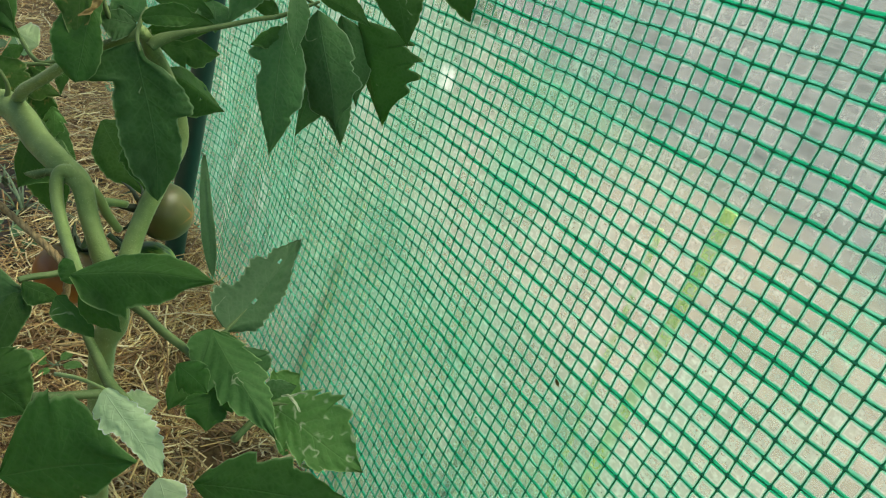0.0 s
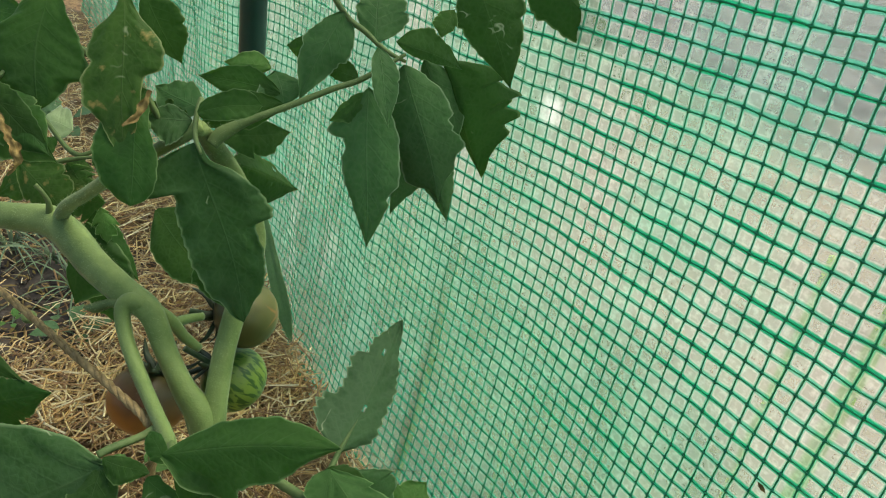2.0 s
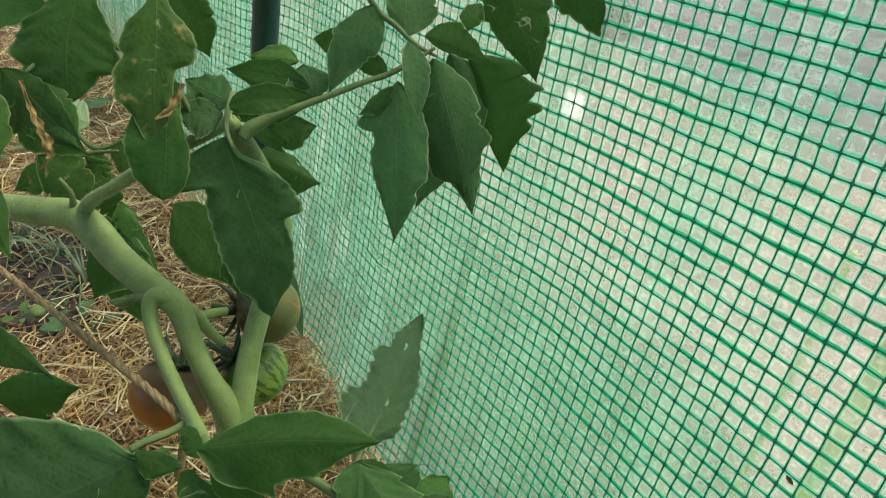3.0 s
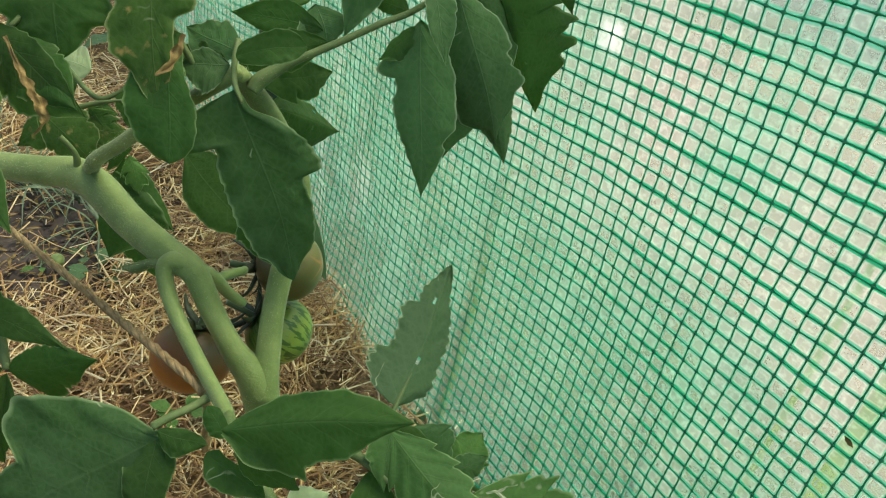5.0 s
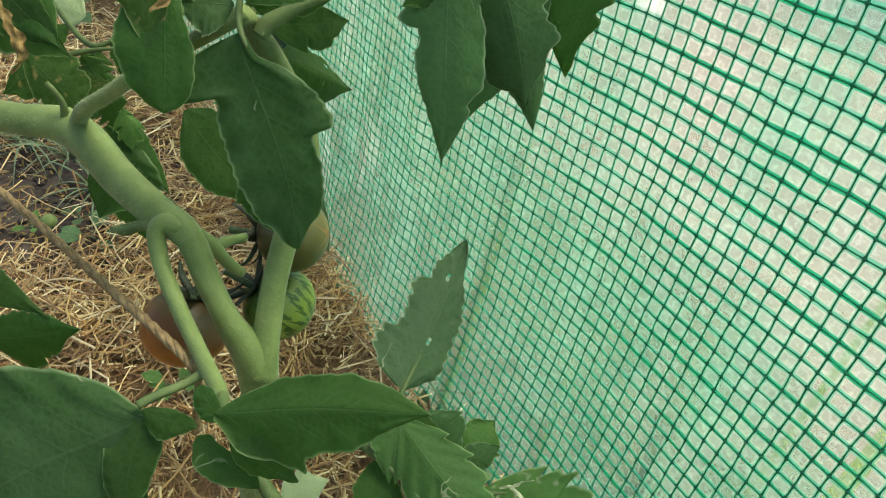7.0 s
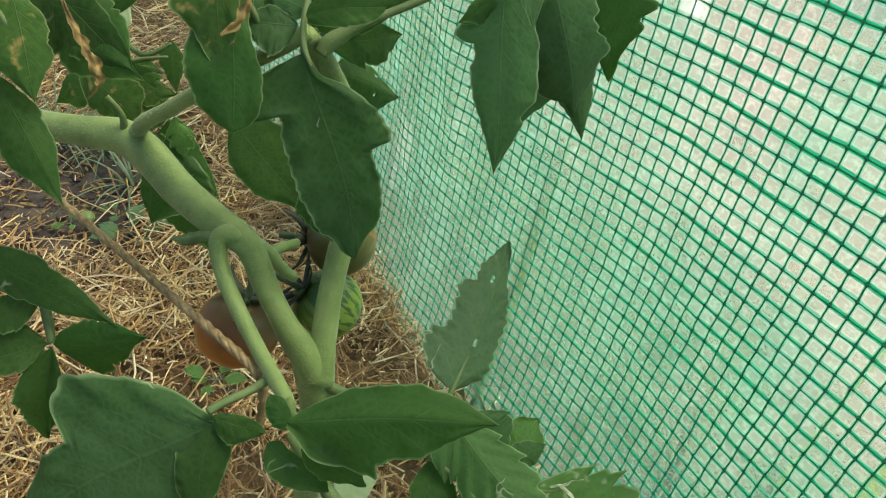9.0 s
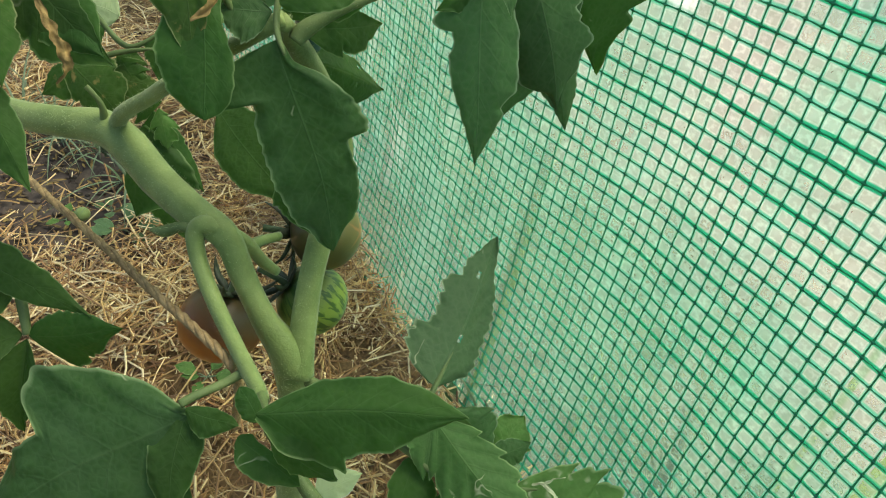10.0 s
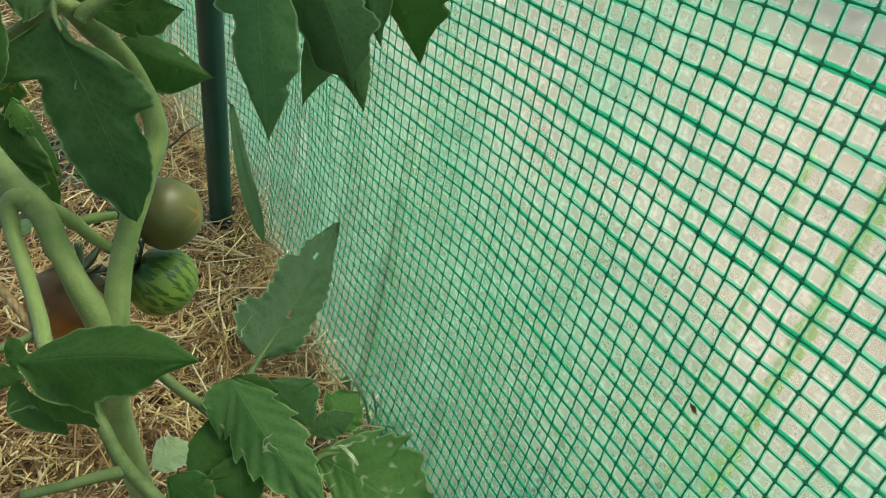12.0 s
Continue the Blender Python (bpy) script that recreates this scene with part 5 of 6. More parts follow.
leaflet("leaflet", film_leaf, (-0.1472, 0.3814, 0.2805), (-0.0617, 0.4609, 0.3158), (-0.1494, 0.4112, 0.2956), (-0.0989, 0.3992, 0.2753), M_LEAF_GREY, seed=78, teeth=14, jag=0.13, outline=(((0, 0.03), (0.02, 0.15), (0.15, 0.265), (0.24, 0.25), (0.30, 0.185), (0.38, 0.18), (0.55, 0.218), (0.60, 0.19), (0.64, 0.13), (0.72, 0.13), (0.86, 0.07), (1, 0)), ((0, 0.02), (0.04, 0.08), (0.15, 0.19), (0.25, 0.18), (0.48, 0.167), (0.77, 0.085), (1, 0))), curl=0.02, bend=0.02, quilt=0.07, holes=((-0.22, 0.70, 0.026), (0.10, 0.30, 0.028)), label="grey-green serrated leaflet with two eaten holes")
low_right_leaf = stalk("leaf_stalk", plant, [(-0.1654, 0.2831, 0.2605), (-0.1480, 0.2937, 0.2663), (-0.1321, 0.3031, 0.2701), (-0.1115, 0.2951, 0.2720)], [0.0028, 0.0026, 0.0020, 0.0010], None, "", 0)
leaflet("leaflet", low_right_leaf, (-0.1367, 0.3052, 0.2693), (-0.0751, 0.2407, 0.2520), (-0.0894, 0.2954, 0.2814), (-0.1293, 0.2680, 0.2528), M_LEAF_SCAR, seed=79, cut=0.2, lobes=5, curl=0.05, quilt=0.12, label="green leaflet with a pale torn scar")
withered("scar", low_right_leaf, [(-0.1280, 0.2980, 0.2837), (-0.1229, 0.2959, 0.2847), (-0.1192, 0.2911, 0.2823), (-0.1167, 0.2844, 0.2775)], [0.0005, 0.0010, 0.0012, 0.0008], M_SCAR, "pale dried scar", 3)
withered("scar", low_right_leaf, [(-0.1219, 0.2949, 0.2844), (-0.1166, 0.2944, 0.2870), (-0.1099, 0.2919, 0.2887)], [0.0007, 0.0009, 0.0005], M_SCAR, "pale dried scar", 4)
leaflet("leaflet", low_right_leaf, (-0.1280, 0.3379, 0.2455), (-0.0959, 0.3388, 0.2510), (-0.1144, 0.3448, 0.2530), (-0.1117, 0.3309, 0.2411), M_LEAF_BLUE, seed=80, cut=0.1)
leaflet("leaflet", low_right_leaf, (-0.1136, 0.3521, 0.2224), (-0.0819, 0.3633, 0.2377), (-0.1071, 0.3697, 0.2360), (-0.0883, 0.3468, 0.2253), M_LEAF_YOUNG, seed=81, cut=0.2)
low_shoot = stalk("side_shoot", plant, [(-0.2509, 0.3906, 0.2820), (-0.2457, 0.3673, 0.2777), (-0.2408, 0.3447, 0.2740), (-0.2335, 0.3251, 0.2746), (-0.2210, 0.2986, 0.2718)], [0.0032, 0.0038, 0.0042, 0.0040, 0.0040], None, "", 0)
low_shoot_b = stalk("branch", plant, [(-0.2387, 0.3345, 0.2729), (-0.2529, 0.3362, 0.2735), (-0.2701, 0.3349, 0.2768), (-0.2919, 0.3358, 0.2795)], [0.0040, 0.0034, 0.0030, 0.0028], None, "", 0)
leaflet("leaflet", low_shoot, (-0.2263, 0.3832, 0.1982), (-0.1949, 0.3799, 0.2145), (-0.2111, 0.3911, 0.2153), (-0.2092, 0.3744, 0.2002), M_LEAF_PALE, seed=82, cut=0.1)
stalk("leaf_stalk", low_shoot, [(-0.2830, 0.2670, 0.3630), (-0.2732, 0.2474, 0.3761), (-0.2625, 0.2275, 0.3846)], [0.0012, 0.0011, 0.0009], M_STEM, "", 0)
leaflet("leaflet", low_shoot, (-0.2633, 0.2278, 0.3853), (-0.2403, 0.1843, 0.3617), (-0.2680, 0.2149, 0.3670), (-0.2418, 0.2040, 0.3828), M_LEAF_PALE, seed=85, curl=0.06, quilt=0.06, teeth=11, jag=0.16, outline=(((0, 0.10), (0.10, 0.28), (0.17, 0.22), (0.28, 0.28), (0.40, 0.16), (0.7, 0.10), (1, 0)), ((0, 0.06), (0.15, 0.15), (0.32, 0.21), (0.62, 0.25), (0.82, 0.16), (1, 0))), label="pale turned-over underside of a leaflet")
leaflet("leaflet", low_shoot, (-0.2432, 0.1832, 0.3599), (-0.2349, 0.1627, 0.3408), (-0.2512, 0.1796, 0.3468), (-0.2301, 0.1689, 0.3542), M_LEAF_PALE, seed=86, cut=0.1, label="pale turned-over underside of a leaflet")
leaflet("leaflet", low_shoot, (-0.2185, 0.2581, 0.3685), (-0.2036, 0.2398, 0.3590), (-0.2167, 0.2469, 0.3552), (-0.2036, 0.2479, 0.3701), None, seed=87, cut=0.2)
leaflet("leaflet", low_shoot, (-0.2052, 0.2393, 0.2776), (-0.1126, 0.1840, 0.2988), (-0.1660, 0.2298, 0.3053), (-0.1663, 0.1985, 0.2626), None, seed=88, cut=0.2, lobes=4)
leaflet("leaflet", low_shoot, (-0.3135, 0.2417, 0.3168), (-0.2490, 0.2077, 0.3516), (-0.2875, 0.2430, 0.3653), (-0.2823, 0.2152, 0.3132), None, seed=89, cut=0.1)
leaflet("leaflet", low_shoot, (-0.3228, 0.2889, 0.3612), (-0.2971, 0.2567, 0.3442), (-0.3005, 0.2823, 0.3755), (-0.3167, 0.2665, 0.3371), None, seed=90, cut=0.1)
# unseen leafy crown, added overhead to shade the lower leaves and straw
shade_leaf = stalk("leaf_stalk", plant, [(-0.4179, 0.8194, 0.3660), (-0.3773, 0.8034, 0.4380), (-0.3338, 0.7854, 0.4947), (-0.2816, 0.7714, 0.5454), (-0.2292, 0.7381, 0.5779)], [0.0036, 0.0032, 0.0028, 0.0024, 0.0014], None, "", 0)
shade_crown = stalk("branch", plant, [(-0.436, 0.868, 0.387), (-0.56, 0.86, 0.55), (-0.65, 0.76, 0.80), (-0.62, 0.62, 1.00), (-0.50, 0.66, 1.08), (-0.38, 0.76, 1.10), (-0.27, 0.88, 1.08)], [0.0068, 0.0062, 0.0054, 0.0042, 0.0032, 0.0024, 0.0014], None, "", 0)
stalk("leaf_stalk", shade_crown, [(-0.62, 0.62, 1.02), (-0.60, 0.55, 1.06), (-0.52, 0.45, 1.06), (-0.43, 0.37, 1.05)], [0.0030, 0.0026, 0.0020, 0.0012], None, "", 0)
leaflet("leaflet", shade_crown, (-0.600, 0.580, 1.06), (-0.760, 0.660, 1.03), (-0.698, 0.545, 1.06), (-0.630, 0.679, 1.06), seed=200, cut=0.16)
leaflet("leaflet", shade_crown, (-0.580, 0.600, 1.06), (-0.520, 0.450, 1.03), (-0.493, 0.565, 1.06), (-0.619, 0.515, 1.06), seed=201, cut=0.16)
leaflet("leaflet", shade_crown, (-0.520, 0.645, 1.06), (-0.580, 0.815, 1.03), (-0.615, 0.688, 1.06), (-0.473, 0.738, 1.06), seed=202, cut=0.16)
leaflet("leaflet", shade_crown, (-0.480, 0.670, 1.06), (-0.380, 0.520, 1.03), (-0.377, 0.652, 1.06), (-0.503, 0.568, 1.06), seed=203, cut=0.16)
leaflet("leaflet", shade_crown, (-0.420, 0.720, 1.06), (-0.450, 0.900, 1.03), (-0.508, 0.779, 1.06), (-0.356, 0.805, 1.06), seed=204, cut=0.16)
leaflet("leaflet", shade_crown, (-0.550, 0.620, 1.06), (-0.700, 0.570, 1.03), (-0.589, 0.537, 1.06), (-0.631, 0.663, 1.06), seed=205, cut=0.16)
leaflet("leaflet", shade_crown, (-0.600, 0.550, 1.06), (-0.750, 0.510, 1.03), (-0.643, 0.471, 1.06), (-0.677, 0.597, 1.06), seed=206, cut=0.16)
leaflet("leaflet", shade_crown, (-0.560, 0.500, 1.06), (-0.440, 0.560, 1.03), (-0.537, 0.574, 1.06), (-0.487, 0.474, 1.06), seed=207, cut=0.16)
leaflet("leaflet", shade_crown, (-0.520, 0.450, 1.06), (-0.650, 0.370, 1.03), (-0.538, 0.363, 1.06), (-0.606, 0.473, 1.06), seed=208, cut=0.16)
leaflet("leaflet", shade_crown, (-0.480, 0.410, 1.06), (-0.350, 0.460, 1.03), (-0.449, 0.485, 1.06), (-0.407, 0.375, 1.06), seed=209, cut=0.16)
leaflet("leaflet", shade_crown, (-0.450, 0.380, 1.06), (-0.420, 0.230, 1.03), (-0.375, 0.333, 1.06), (-0.501, 0.307, 1.06), seed=210, cut=0.16)
leaflet("leaflet", shade_crown, (-0.470, 0.390, 1.06), (-0.590, 0.310, 1.03), (-0.484, 0.308, 1.06), (-0.552, 0.408, 1.06), seed=211, cut=0.16)
leaflet("leaflet", shade_crown, (-0.440, 0.380, 1.06), (-0.290, 0.330, 1.03), (-0.359, 0.423, 1.06), (-0.401, 0.297, 1.06), seed=212, cut=0.16)
leaflet("leaflet", shade_leaf, (-0.3773, 0.8034, 0.4380), (-0.3985, 0.8404, 0.5058), (-0.4176, 0.8194, 0.4579), (-0.3599, 0.8334, 0.4933), None, seed=91, cut=0.16)
leaflet("leaflet", shade_leaf, (-0.3502, 0.7890, 0.4723), (-0.2757, 0.6566, 0.5002), (-0.3007, 0.7303, 0.5090), (-0.3136, 0.6848, 0.4723), None, seed=92, cut=0.16)
leaflet("leaflet", shade_leaf, (-0.3243, 0.7890, 0.5042), (-0.3361, 0.8340, 0.5704), (-0.3624, 0.8224, 0.5270), (-0.3031, 0.8103, 0.5537), None, seed=93, cut=0.16)
leaflet("leaflet", shade_leaf, (-0.3072, 0.7785, 0.5205), (-0.2430, 0.6342, 0.5457), (-0.2659, 0.7207, 0.5528), (-0.2752, 0.6767, 0.5199), None, seed=94, cut=0.16)
leaflet("leaflet", shade_leaf, (-0.2742, 0.7702, 0.5491), (-0.2540, 0.8232, 0.6130), (-0.2971, 0.8130, 0.5755), (-0.2335, 0.7844, 0.5890), None, seed=95, cut=0.16)
leaflet("leaflet", shade_leaf, (-0.2332, 0.7376, 0.5748), (-0.1784, 0.6148, 0.5840), (-0.2019, 0.6924, 0.5975), (-0.2074, 0.6448, 0.5636), None, seed=96, cut=0.16)
tomato((-0.1765, 0.4968, 0.3225), 0.0255, M_TOM_BROWN, "olive-brown ripening tomato", POLE_BROWN)
tomato((-0.1881, 0.4934, 0.2638), 0.0262, M_TOM_GREEN, "green tomato with dark broken stripes", POLE_GREEN)
tomato((-0.2522, 0.4964, 0.2622), 0.0285, M_TOM_RED, "brown-red ripening tomato", POLE_RED)
truss = stalk("truss_stalk", plant, [(-0.2473, 0.4598, 0.3754), (-0.2358, 0.4652, 0.3574), (-0.2271, 0.4701, 0.3371), (-0.2171, 0.4763, 0.3190)], [0.0046, 0.0042, 0.0038, 0.0032], M_STEM, "", 0)
truss_b = stalk("truss_stalk", plant, [(-0.2371, 0.4681, 0.3517), (-0.2233, 0.4814, 0.3428), (-0.2103, 0.4890, 0.3356)], [0.0038, 0.0034, 0.0030], M_STEM, "", 0)

# ---- twine, canes, weeds ----
TWINE = [(-0.4005, 0.8041, 0.2555), (-0.3632, 0.7081, 0.2792), (-0.3406, 0.6289, 0.3017), (-0.3143, 0.5438, 0.3212), (-0.2920, 0.4719, 0.3353), (-0.2784, 0.4306, 0.3426), (-0.2670, 0.3973, 0.3455), (-0.2647, 0.3881, 0.3336), (-0.2704, 0.3843, 0.3033)]


def build_twine():
    root = thing("jute_twine", TWINE[4], "frayed brown jute twine tied round the tomato stem", "twine")
    line = catmull(TWINE, 20)
    for ply in range(3):
        pts = []
        for i, p in enumerate(line):
            a = i * 0.42 + ply * 2 * math.pi / 3
            d = (line[min(i + 1, len(line) - 1)] - line[max(i - 1, 0)]).normalized()
            s = d.orthogonal().normalized()
            pts.append(p + (s * math.cos(a) + d.cross(s) * math.sin(a)) * 0.0011)
        part("ply", *tube(pts, [0.0018] * len(pts), 1, 7, 0.10, ply), M_TWINE, root)
    rnd = random.Random(4)
    v, f = [], []
    for _ in range(160):
        i = rnd.randrange(8, len(line) - 2)
        p = line[i]
        d = (line[i + 1] - line[i]).normalized()
        out = Vector((rnd.gauss(0, 1), rnd.gauss(0, 1), rnd.gauss(0, 1))).normalized()
        q = p + d * rnd.uniform(0.004, 0.012) + out * rnd.uniform(0.002, 0.006)
        w = d.cross(out).normalized() * 0.00012
        k = len(v)
        v += [p + out * 0.002 + w, p + out * 0.002 - w, q]
        f.append((k, k + 1, k + 2))
    part("fibre", v, f, M_TWINE, root, "loose frayed jute fibres")


build_twine()


def build_post():
    root = thing("garden_post", (-0.077, 0.846, 0.0), "dark green coated metal post standing in the straw", "post")
    v, f = tube([(-0.0795, 0.846, -0.05), (-0.0710, 0.846, 0.15), (-0.0645, 0.846, 0.30), (-0.0430, 0.848, 0.8), (-0.0300, 0.849, 1.1)], [0.0143] * 5, 6, 28, 0.004, 2)
    pole = part("tube", v, f, M_POST, root)
    v, f = tube([(-0.0302, 0.849, 1.095), (-0.0297, 0.849, 1.108), (-0.0293, 0.849, 1.118)], [0.0155, 0.0155, 0.010], 5, 24, 0.0, 1)
    part("cap", v, f, M_POST, root)


build_post()


def cane(name, label, foot, top, r, mat, knots):
    root = thing(name, foot, label, "stake")
    a, b = Vector(foot), Vector(top)
    pts, rad = [], []
    n = knots * 4
    for i in range(n + 1):
        s = i / n
        pts.append(a.lerp(b, s) + Vector((0.001 * math.sin(7 * s), 0.0015 * math.sin(4 * s + 1), 0)))
        rad.append(r * (1.14 if i % 4 == 0 else 0.98) * (1 - 0.12 * s))
    part("culm", *tube(pts, rad, 3, 14, 0.03, 3), mat, root)


cane("bamboo_cane", "yellow-green cane standing in the grass behind the film", (0.193, 0.237, -0.04), (0.2065, 0.2515, 0.470), 0.0072, M_CANE, 3)
cane("dry_stalk", "thin pale dry stalk behind the film", (0.262, 0.318, -0.04), (0.208, 0.307, 0.415), 0.0032, M_STICK, 2)


# ---- straw ----
def soil_bare(x, y):
    """How bare the soil lies, 0 to 1: a patch to the side of the straw."""
    d = math.hypot((x + 0.33) / 0.135, (y - 1.03) / 0.15)
    return ease(1.45 - d + 0.35 * noise.noise((x * 14, y * 14, 40)))


FOOT = sorted((p.y, p.x) for p in (film_point(a * 0.02, b * 0.003) for a in range(-12, 115) for b in range(-20, 60)) if abs(p.z - 0.012) < 0.0016)


def film_foot(y):
    """Where the film stands on the ground at that place along it."""
    return float(np.interp(y, [a for a, _ in FOOT[::3]], [b for _, b in FOOT[::3]]))


FOOT_X = [film_foot(0.01 * i) for i in range(240)]


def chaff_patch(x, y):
    """Where the straw gives way to short brown chaff, 0 to 1."""
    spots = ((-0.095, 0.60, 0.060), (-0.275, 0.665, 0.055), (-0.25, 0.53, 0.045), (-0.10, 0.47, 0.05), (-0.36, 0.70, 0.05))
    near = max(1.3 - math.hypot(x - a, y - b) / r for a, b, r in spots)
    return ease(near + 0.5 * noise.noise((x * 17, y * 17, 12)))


def build_straw():
    rnd = random.Random(11)
    v, f = [], []
    placed = 0
    while placed < 60000:
        x, y = rnd.uniform(-0.85, -0.002), rnd.uniform(0.0, 2.3)
        rim = min((x + 0.85) / 0.2, y / 0.2, (2.3 - y) / 0.3) + 0.8 * noise.noise((x * 7, y * 7, 80))
        if rnd.random() > rim:
            continue
        if rnd.random() > (1.0 if y < 1.0 else 0.6 if y < 1.4 else 0.35):
            continue
        if rnd.random() < 0.93 * soil_bare(x, y):
            continue
        if x > FOOT_X[int(y * 100)] - 0.006:
            continue
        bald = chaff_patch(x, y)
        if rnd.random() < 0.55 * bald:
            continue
        placed += 1
        long = rnd.random() < 0.07 * (1 - 0.5 * bald)
        ln = rnd.uniform(0.045, 0.10) if long else 0.006 + 0.034 * rnd.random() ** (1.5 + 3.0 * bald)
        wd = rnd.uniform(0.0012, 0.0026) if long else 0.0005 + 0.0019 * rnd.random() ** 1.6
        a = rnd.uniform(0, 2 * math.pi)
        mound = 0.010 + 0.012 * noise.noise((x * 11, y * 11, 60)) - 0.014 * soil_bare(x, y)
        z = mound + rnd.uniform(-0.010, 0.014) + (0.006 if long else 0)
        d = Vector((math.cos(a), math.sin(a), rnd.gauss(0, 0.22)))
        d.normalize()
        s = d.cross(Vector((0, 0, 1))).normalized()
        up = s.cross(d)
        bow = rnd.gauss(0, 0.10) * ln
        c = Vector((x, y, z))
        k = len(v)
        for i in (-1, 0, 1):
            p = c + d * (ln * 0.5 * i) + (s * bow + up * abs(bow) * 0.5) * (1 - i * i)
            v += [p + s * wd * 0.5, p + up * wd * 0.45, p - s * wd * 0.5]
        for i in range(2):
            b = k + i * 3
            f += [(b, b + 1, b + 4, b + 3), (b + 1, b + 2, b + 5, b + 4)]
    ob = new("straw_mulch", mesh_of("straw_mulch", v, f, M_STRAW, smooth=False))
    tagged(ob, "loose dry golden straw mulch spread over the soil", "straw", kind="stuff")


build_straw()


def build_clods():
    rnd = random.Random(8)
    v, f = [], []
    for _ in range(1500):
        x, y = rnd.uniform(-0.55, -0.12), rnd.uniform(0.75, 1.5)
        if rnd.random() > 0.08 + soil_bare(x, y):
            continue
        r = 0.0015 + 0.007 * rnd.random() ** 3
        c = Vector((x, y, soil_height(x, y) + r * 0.3))
        k = len(v)
        for i in range(4):
            th = math.pi * (i + 0.5) / 4
            for e in range(6):
                a = 2 * math.pi * e / 6 + i
                d = Vector((math.sin(th) * math.cos(a), math.sin(th) * math.sin(a), 0.7 * math.cos(th)))
                v.append(c + d * r * rnd.uniform(0.7, 1.25))
        for i in range(3):
            for e in range(6):
                f.append((k + i * 6 + e, k + i * 6 + (e + 1) % 6, k + i * 6 + 6 + (e + 1) % 6, k + i * 6 + 6 + e))
        f.append(tuple(k + e for e in range(6))[::-1])
        f.append(tuple(k + 18 + e for e in range(6)))
    ob = new("soil_clods", mesh_of("soil_clods", v, f, M_SOIL, smooth=False))
    tagged(ob, "dark crumbs and clods of garden soil", "soil", kind="stuff")


build_clods()


def build_litter():
    """Scraps of dead leaf and stalk lying on the bare soil."""
    rnd = random.Random(19)
    v, f = [], []
    for _ in range(1600):
        x, y = rnd.uniform(-0.55, -0.12), rnd.uniform(0.8, 1.5)
        if rnd.random() > 0.1 + soil_bare(x, y):
            continue
        c = Vector((x, y, soil_height(x, y) + 0.004))
        a = rnd.uniform(0, 6.28)
        d = Vector((math.cos(a), math.sin(a), rnd.gauss(0, 0.3)))
        s = d.cross(Vector((0, 0, 1))).normalized()
        ln, wd = rnd.uniform(0.004, 0.022), rnd.uniform(0.001, 0.005)
        k = len(v)
        for i in (-1, 0, 1):
            w = wd * (1.0 if i == 0 else 0.35)
            up = Vector((0, 0, 0.3 * wd * (1 - abs(i)) + rnd.uniform(0, 0.002)))
            v += [c + d * ln * 0.5 * i + s * w * 0.5 + up, c + d * ln * 0.5 * i - s * w * 0.5 + up * 0.4]
        f += [(k, k + 1, k + 3, k + 2), (k + 2, k + 3, k + 5, k + 4)]
    ob = new("leaf_litter", mesh_of("leaf_litter", v, f, M_DEAD, smooth=False))
    tagged(ob, "brown scraps of dead leaf on the soil", "leaf litter", kind="stuff")


build_litter()


# ---- weeds and crumbs on the soil ----
def weed(at, size, leaves, mat, seed, label, tall=0.3):
    root = thing("weed", at, label, "weed", "weeds on the soil")
    rnd = random.Random(seed)
    a0 = Vector(at)
    for i in range(leaves):
        a = 2 * math.pi * i / leaves + rnd.uniform(-0.5, 0.5)
        d = Vector((math.cos(a), math.sin(a), tall * rnd.uniform(0.4, 1.6))).normalized()
        s = d.cross(Vector((0, 0, 1))).normalized()
        ln = size * rnd.uniform(0.6, 1.15)
        b = a0 + d * ln * 0.35
        part("weed_stalk", *tube([a0, a0 + d * ln * 0.2, b], [0.0008, 0.0007, 0.0005], 3, 6), M_GRASS, root)
        leaflet("leaf_blade", root, b, a0 + d * ln * 1.2 + Vector((0, 0, -0.1 * ln)), b + d * ln * 0.35 + s * ln * 0.24, b + d * ln * 0.35 - s * ln * 0.24, mat, cut=0.1, seed=seed * 10 + i)


weed((-0.284, 0.915, 0.004), 0.050, 5, M_WEED, 1, "small grey-green weed seedling on the bare soil")
weed((-0.345, 0.960, 0.002), 0.022, 4, M_LEAF_YOUNG, 2, "tiny bright seedling on the bare soil")
weed((-0.290, 0.960, 0.002), 0.030, 4, M_WEED, 3, "small grey-green weed seedling on the bare soil")
weed((-0.249, 0.646, 0.018), 0.030, 6, M_LEAF_YOUNG, 4, "bright green clover-like weed in the straw")
weed((-0.221, 1.520, 0.010), 0.080, 5, M_WEED, 5, "pale broad-leaved weed behind the straw")
weed((-0.020, 0.450, 0.004), 0.045, 5, M_LEAF_YOUNG, 6, "young green weed at the foot of the film", 0.9)
weed((-0.030, 0.520, 0.004), 0.035, 4, M_WEED, 7, "young green weed at the foot of the film", 0.9)
weed((-0.330, 1.420, 0.004), 0.070, 5, M_WEED, 8, "pale broad-leaved weed behind the straw")


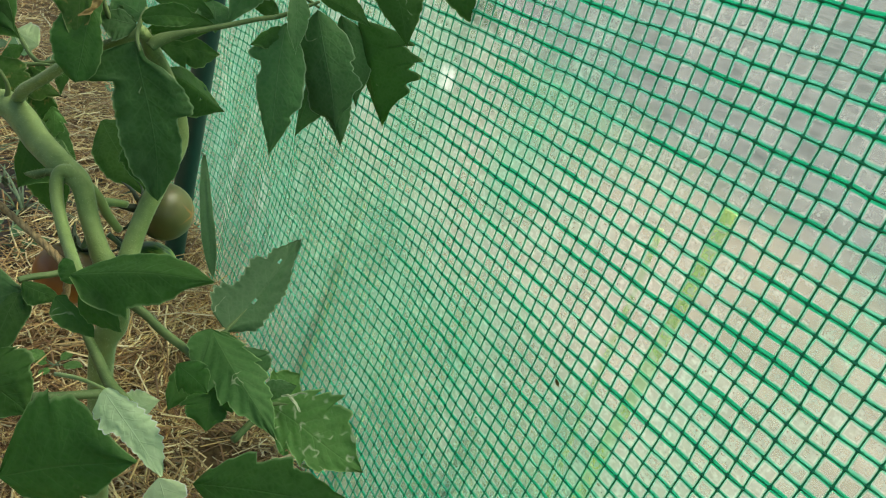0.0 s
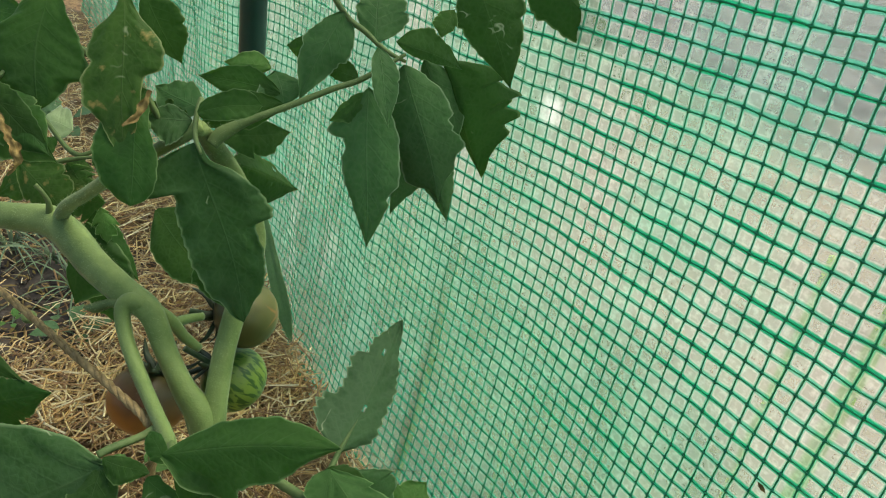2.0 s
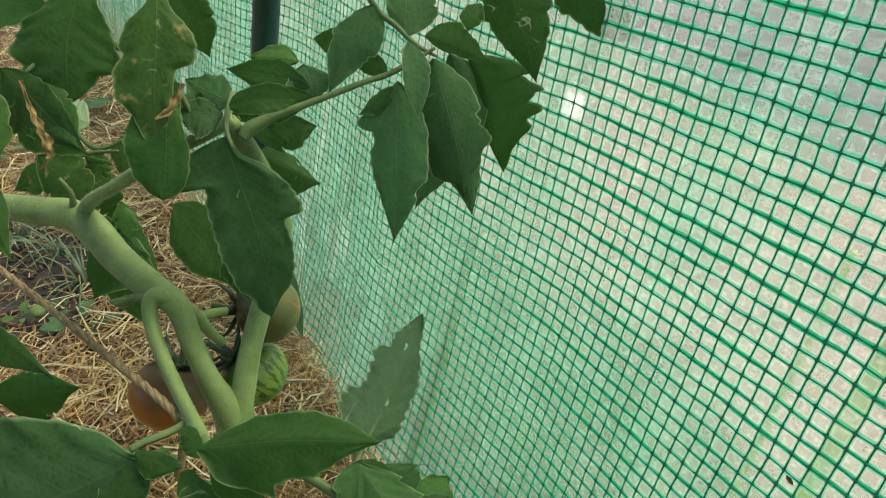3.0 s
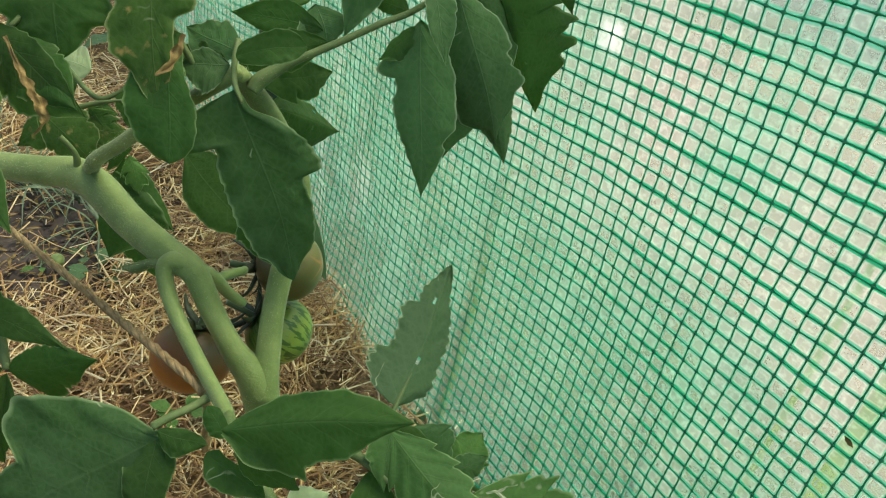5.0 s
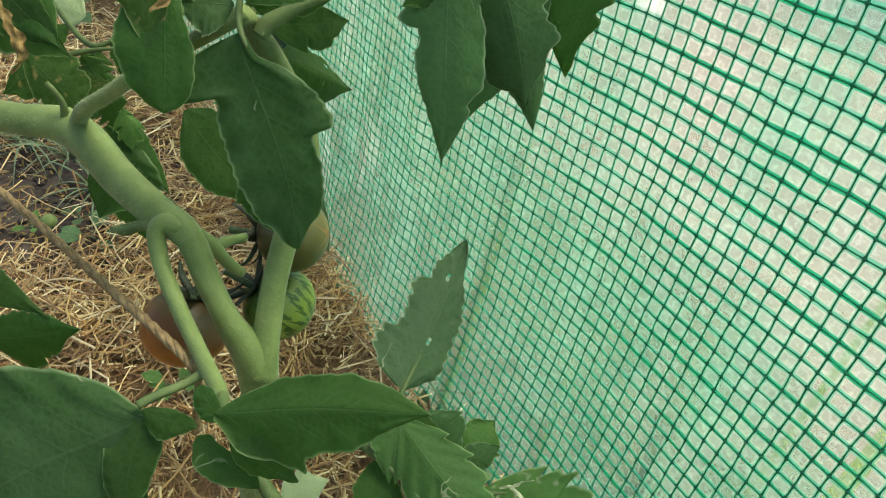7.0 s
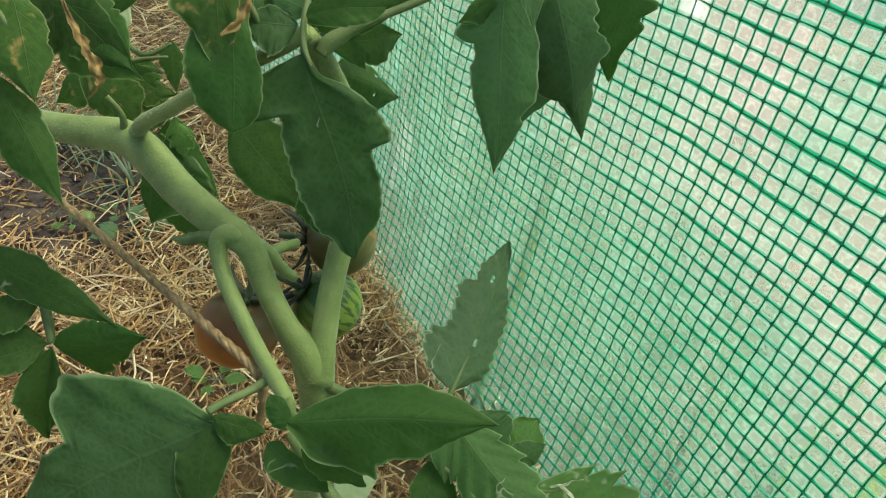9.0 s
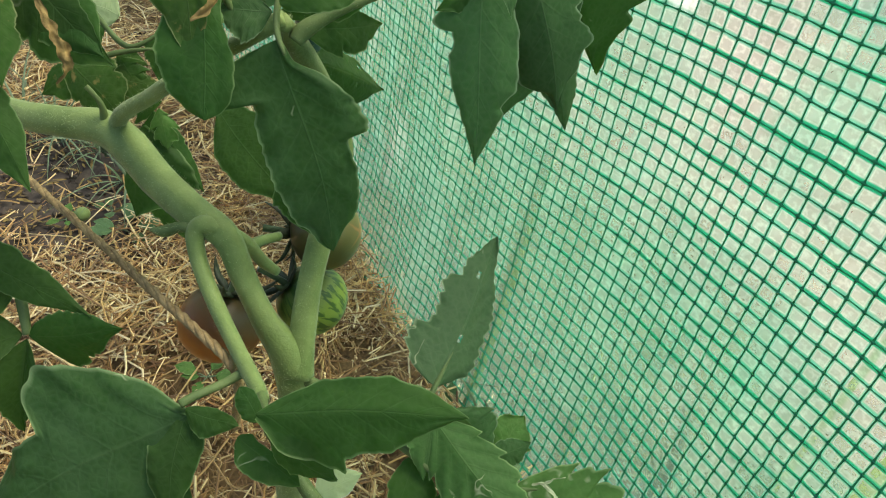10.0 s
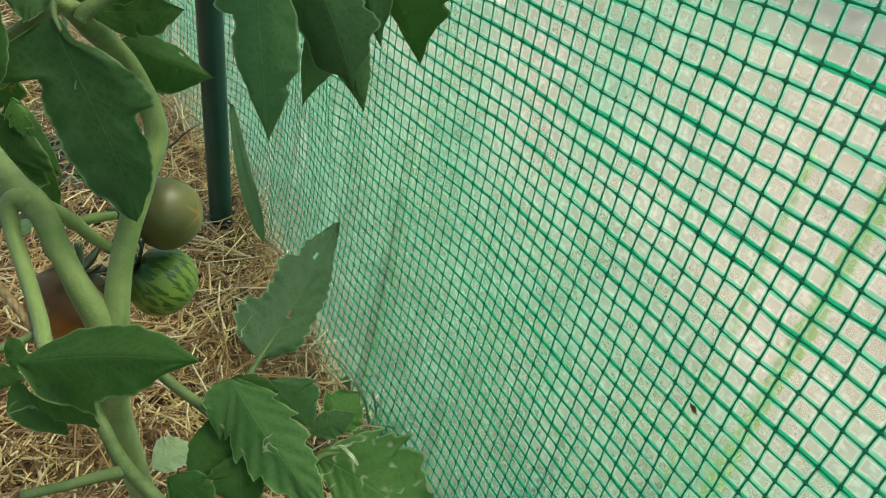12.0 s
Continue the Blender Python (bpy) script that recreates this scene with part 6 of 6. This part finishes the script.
def grass(at, count, height, seed, label, spread=0.3):
    root = thing("grass_tuft", at, label, "grass", "grass tufts")
    rnd = random.Random(seed)
    a0 = Vector(at)
    for i in range(count):
        a = rnd.uniform(0, 2 * math.pi)
        d = Vector((math.cos(a), math.sin(a), 0))
        h = height * rnd.uniform(0.5, 1.1)
        lean = spread * rnd.uniform(0.5, 2.2)
        foot = a0 + d * rnd.uniform(0, 0.012)
        line = catmull([foot, foot + d * h * lean * 0.3 + Vector((0, 0, h * 0.5)), foot + d * h * lean + Vector((0, 0, h * 0.8)), foot + d * h * lean * 1.8 + Vector((0, 0, h * 0.65))], 5)
        s = d.cross(Vector((0, 0, 1)))
        v, f = [], []
        for k, p in enumerate(line):
            w = 0.0016 * (1 - (k / (len(line) - 1)) ** 2) + 0.0001
            v += [p + s * w, p + Vector((0, 0, 0.0005)), p - s * w]
        for k in range(len(line) - 1):
            b = k * 3
            f += [(b, b + 1, b + 4, b + 3), (b + 1, b + 2, b + 5, b + 4)]
        part("blade", v, f, M_GRASS, root)


grass((-0.330, 1.140, 0.0), 26, 0.05, 1, "sparse grass growing in the bare soil", 0.8)
grass((-0.280, 1.090, 0.0), 22, 0.045, 2, "sparse grass growing in the bare soil", 0.8)
grass((-0.260, 1.010, 0.0), 20, 0.04, 3, "sparse grass growing in the bare soil", 0.9)
grass((-0.012, 0.470, 0.0), 7, 0.10, 4, "few grass blades at the foot of the film", 0.3)
grass((-0.370, 1.200, 0.0), 14, 0.06, 5, "sparse grass growing in the bare soil", 0.8)
grass((-0.400, 1.350, 0.0), 14, 0.07, 6, "sparse grass growing in the bare soil", 0.8)

strap = thing("bindweed", (-0.052, 0.88, 0.0), "narrow drooping weed leaf beside the post", "weed")
part("weed_stalk", *tube([(-0.052, 0.880, -0.01), (-0.055, 0.885, 0.10), (-0.054, 0.868, 0.180), (-0.051, 0.835, 0.192)], [0.0018, 0.0015, 0.0012, 0.0010], 5, 8), M_STEM_DARK, strap)
leaflet("leaf_blade", strap, (-0.051, 0.842, 0.191), (-0.0510, 0.7343, 0.0678), (-0.0539, 0.7858, 0.1268), (-0.0388, 0.7854, 0.1354), M_WEED, seed=77, bend=0.10, teeth=5, outline=(((0, 0.01), (0.15, 0.035), (0.4, 0.05), (0.7, 0.06), (0.9, 0.035), (1, 0)), ((0, 0.01), (0.15, 0.035), (0.4, 0.05), (0.7, 0.06), (0.9, 0.035), (1, 0))))

twig = thing("twig", (-0.100, 1.021, 0.030), "thin dark dry twig lying in the straw", "twig")
part("stick", *tube([(-0.126, 1.015, 0.020), (-0.100, 1.021, 0.030), (-0.079, 1.026, 0.043), (-0.057, 1.031, 0.050)], [0.0016, 0.0015, 0.0013, 0.0009], 5, 7, 0.08, 4), M_SEPAL, twig)

fallen = thing("fallen_fruit", (-0.325, 0.954, 0.010), "tiny unripe green tomato lying on the soil", "tomato")
v, f = [], []
for i in range(11):
    for k in range(14):
        th, a = math.pi * i / 10, 2 * math.pi * k / 14
        v.append(Vector((-0.325, 0.954, 0.010)) + Vector((math.sin(th) * math.cos(a), math.sin(th) * math.sin(a), 0.92 * math.cos(th))) * 0.0095)
for i in range(10):
    for k in range(14):
        f.append((i * 14 + k, i * 14 + (k + 1) % 14, (i + 1) * 14 + (k + 1) % 14, (i + 1) * 14 + k))
part("skin", v, f, M_STEM, fallen)

scrap = thing("leaf_scrap", film_point(14.2 * CELL, 28.9 * CELL), "tiny brown scrap of dry leaf stuck to the film", "leaf scrap")
leaflet("blade", scrap, film_point(14.75 * CELL, 28.95 * CELL, 0.002), film_point(14.15 * CELL, 28.75 * CELL, 0.002), film_point(14.4 * CELL, 28.72 * CELL, 0.002), film_point(14.4 * CELL, 29.0 * CELL, 0.002), M_SCRAP, seed=5)

for gx, gy, gs in ((0.10, 0.18, 21), (0.16, 0.26, 22), (0.12, 0.08, 23), (0.22, 0.15, 24), (0.13, 0.36, 25)):
    grass((gx, gy, -0.033), 22, 0.13, gs, "blurred green grass growing outside the film", 0.5)

# two broad grass blades pressed against the outside of the film
for bu, bw, tu, tw, half, seed in ((43.5, 3.0, 42.6, 31.0, 0.0060, 3), (31.6, -1.0, 33.3, 17.0, 0.0040, 4)):
    foot = film_point(bu * CELL, bw * CELL, -0.010)
    root = thing("grass_tuft", foot, "broad green grass blade pressed against the outside of the film", "grass", "grass tufts")
    ends = [film_point((bu + (tu - bu) * k) * CELL, (bw + (tw - bw) * k) * CELL, -0.006 - 0.004 * abs(k - 0.5)) for k in (0, 0.33, 0.66, 1)]
    line = catmull([Vector((ends[0].x + 0.01, ends[0].y, -0.03))] + ends, 6)
    v, f = [], []
    for k, p in enumerate(line):
        r = half * (1 - (k / (len(line) - 1)) ** 2.5) + 0.0002
        v += [p + Vector((0.001, -r, 0)), p + Vector((0.004, 0, 0)), p + Vector((0.001, r, 0))]
    for k in range(len(line) - 1):
        f += [(3 * k, 3 * k + 1, 3 * k + 4, 3 * k + 3), (3 * k + 1, 3 * k + 2, 3 * k + 5, 3 * k + 4)]
    part("blade", v, f, M_LEAF_YOUNG, root)

build_cords(wall)
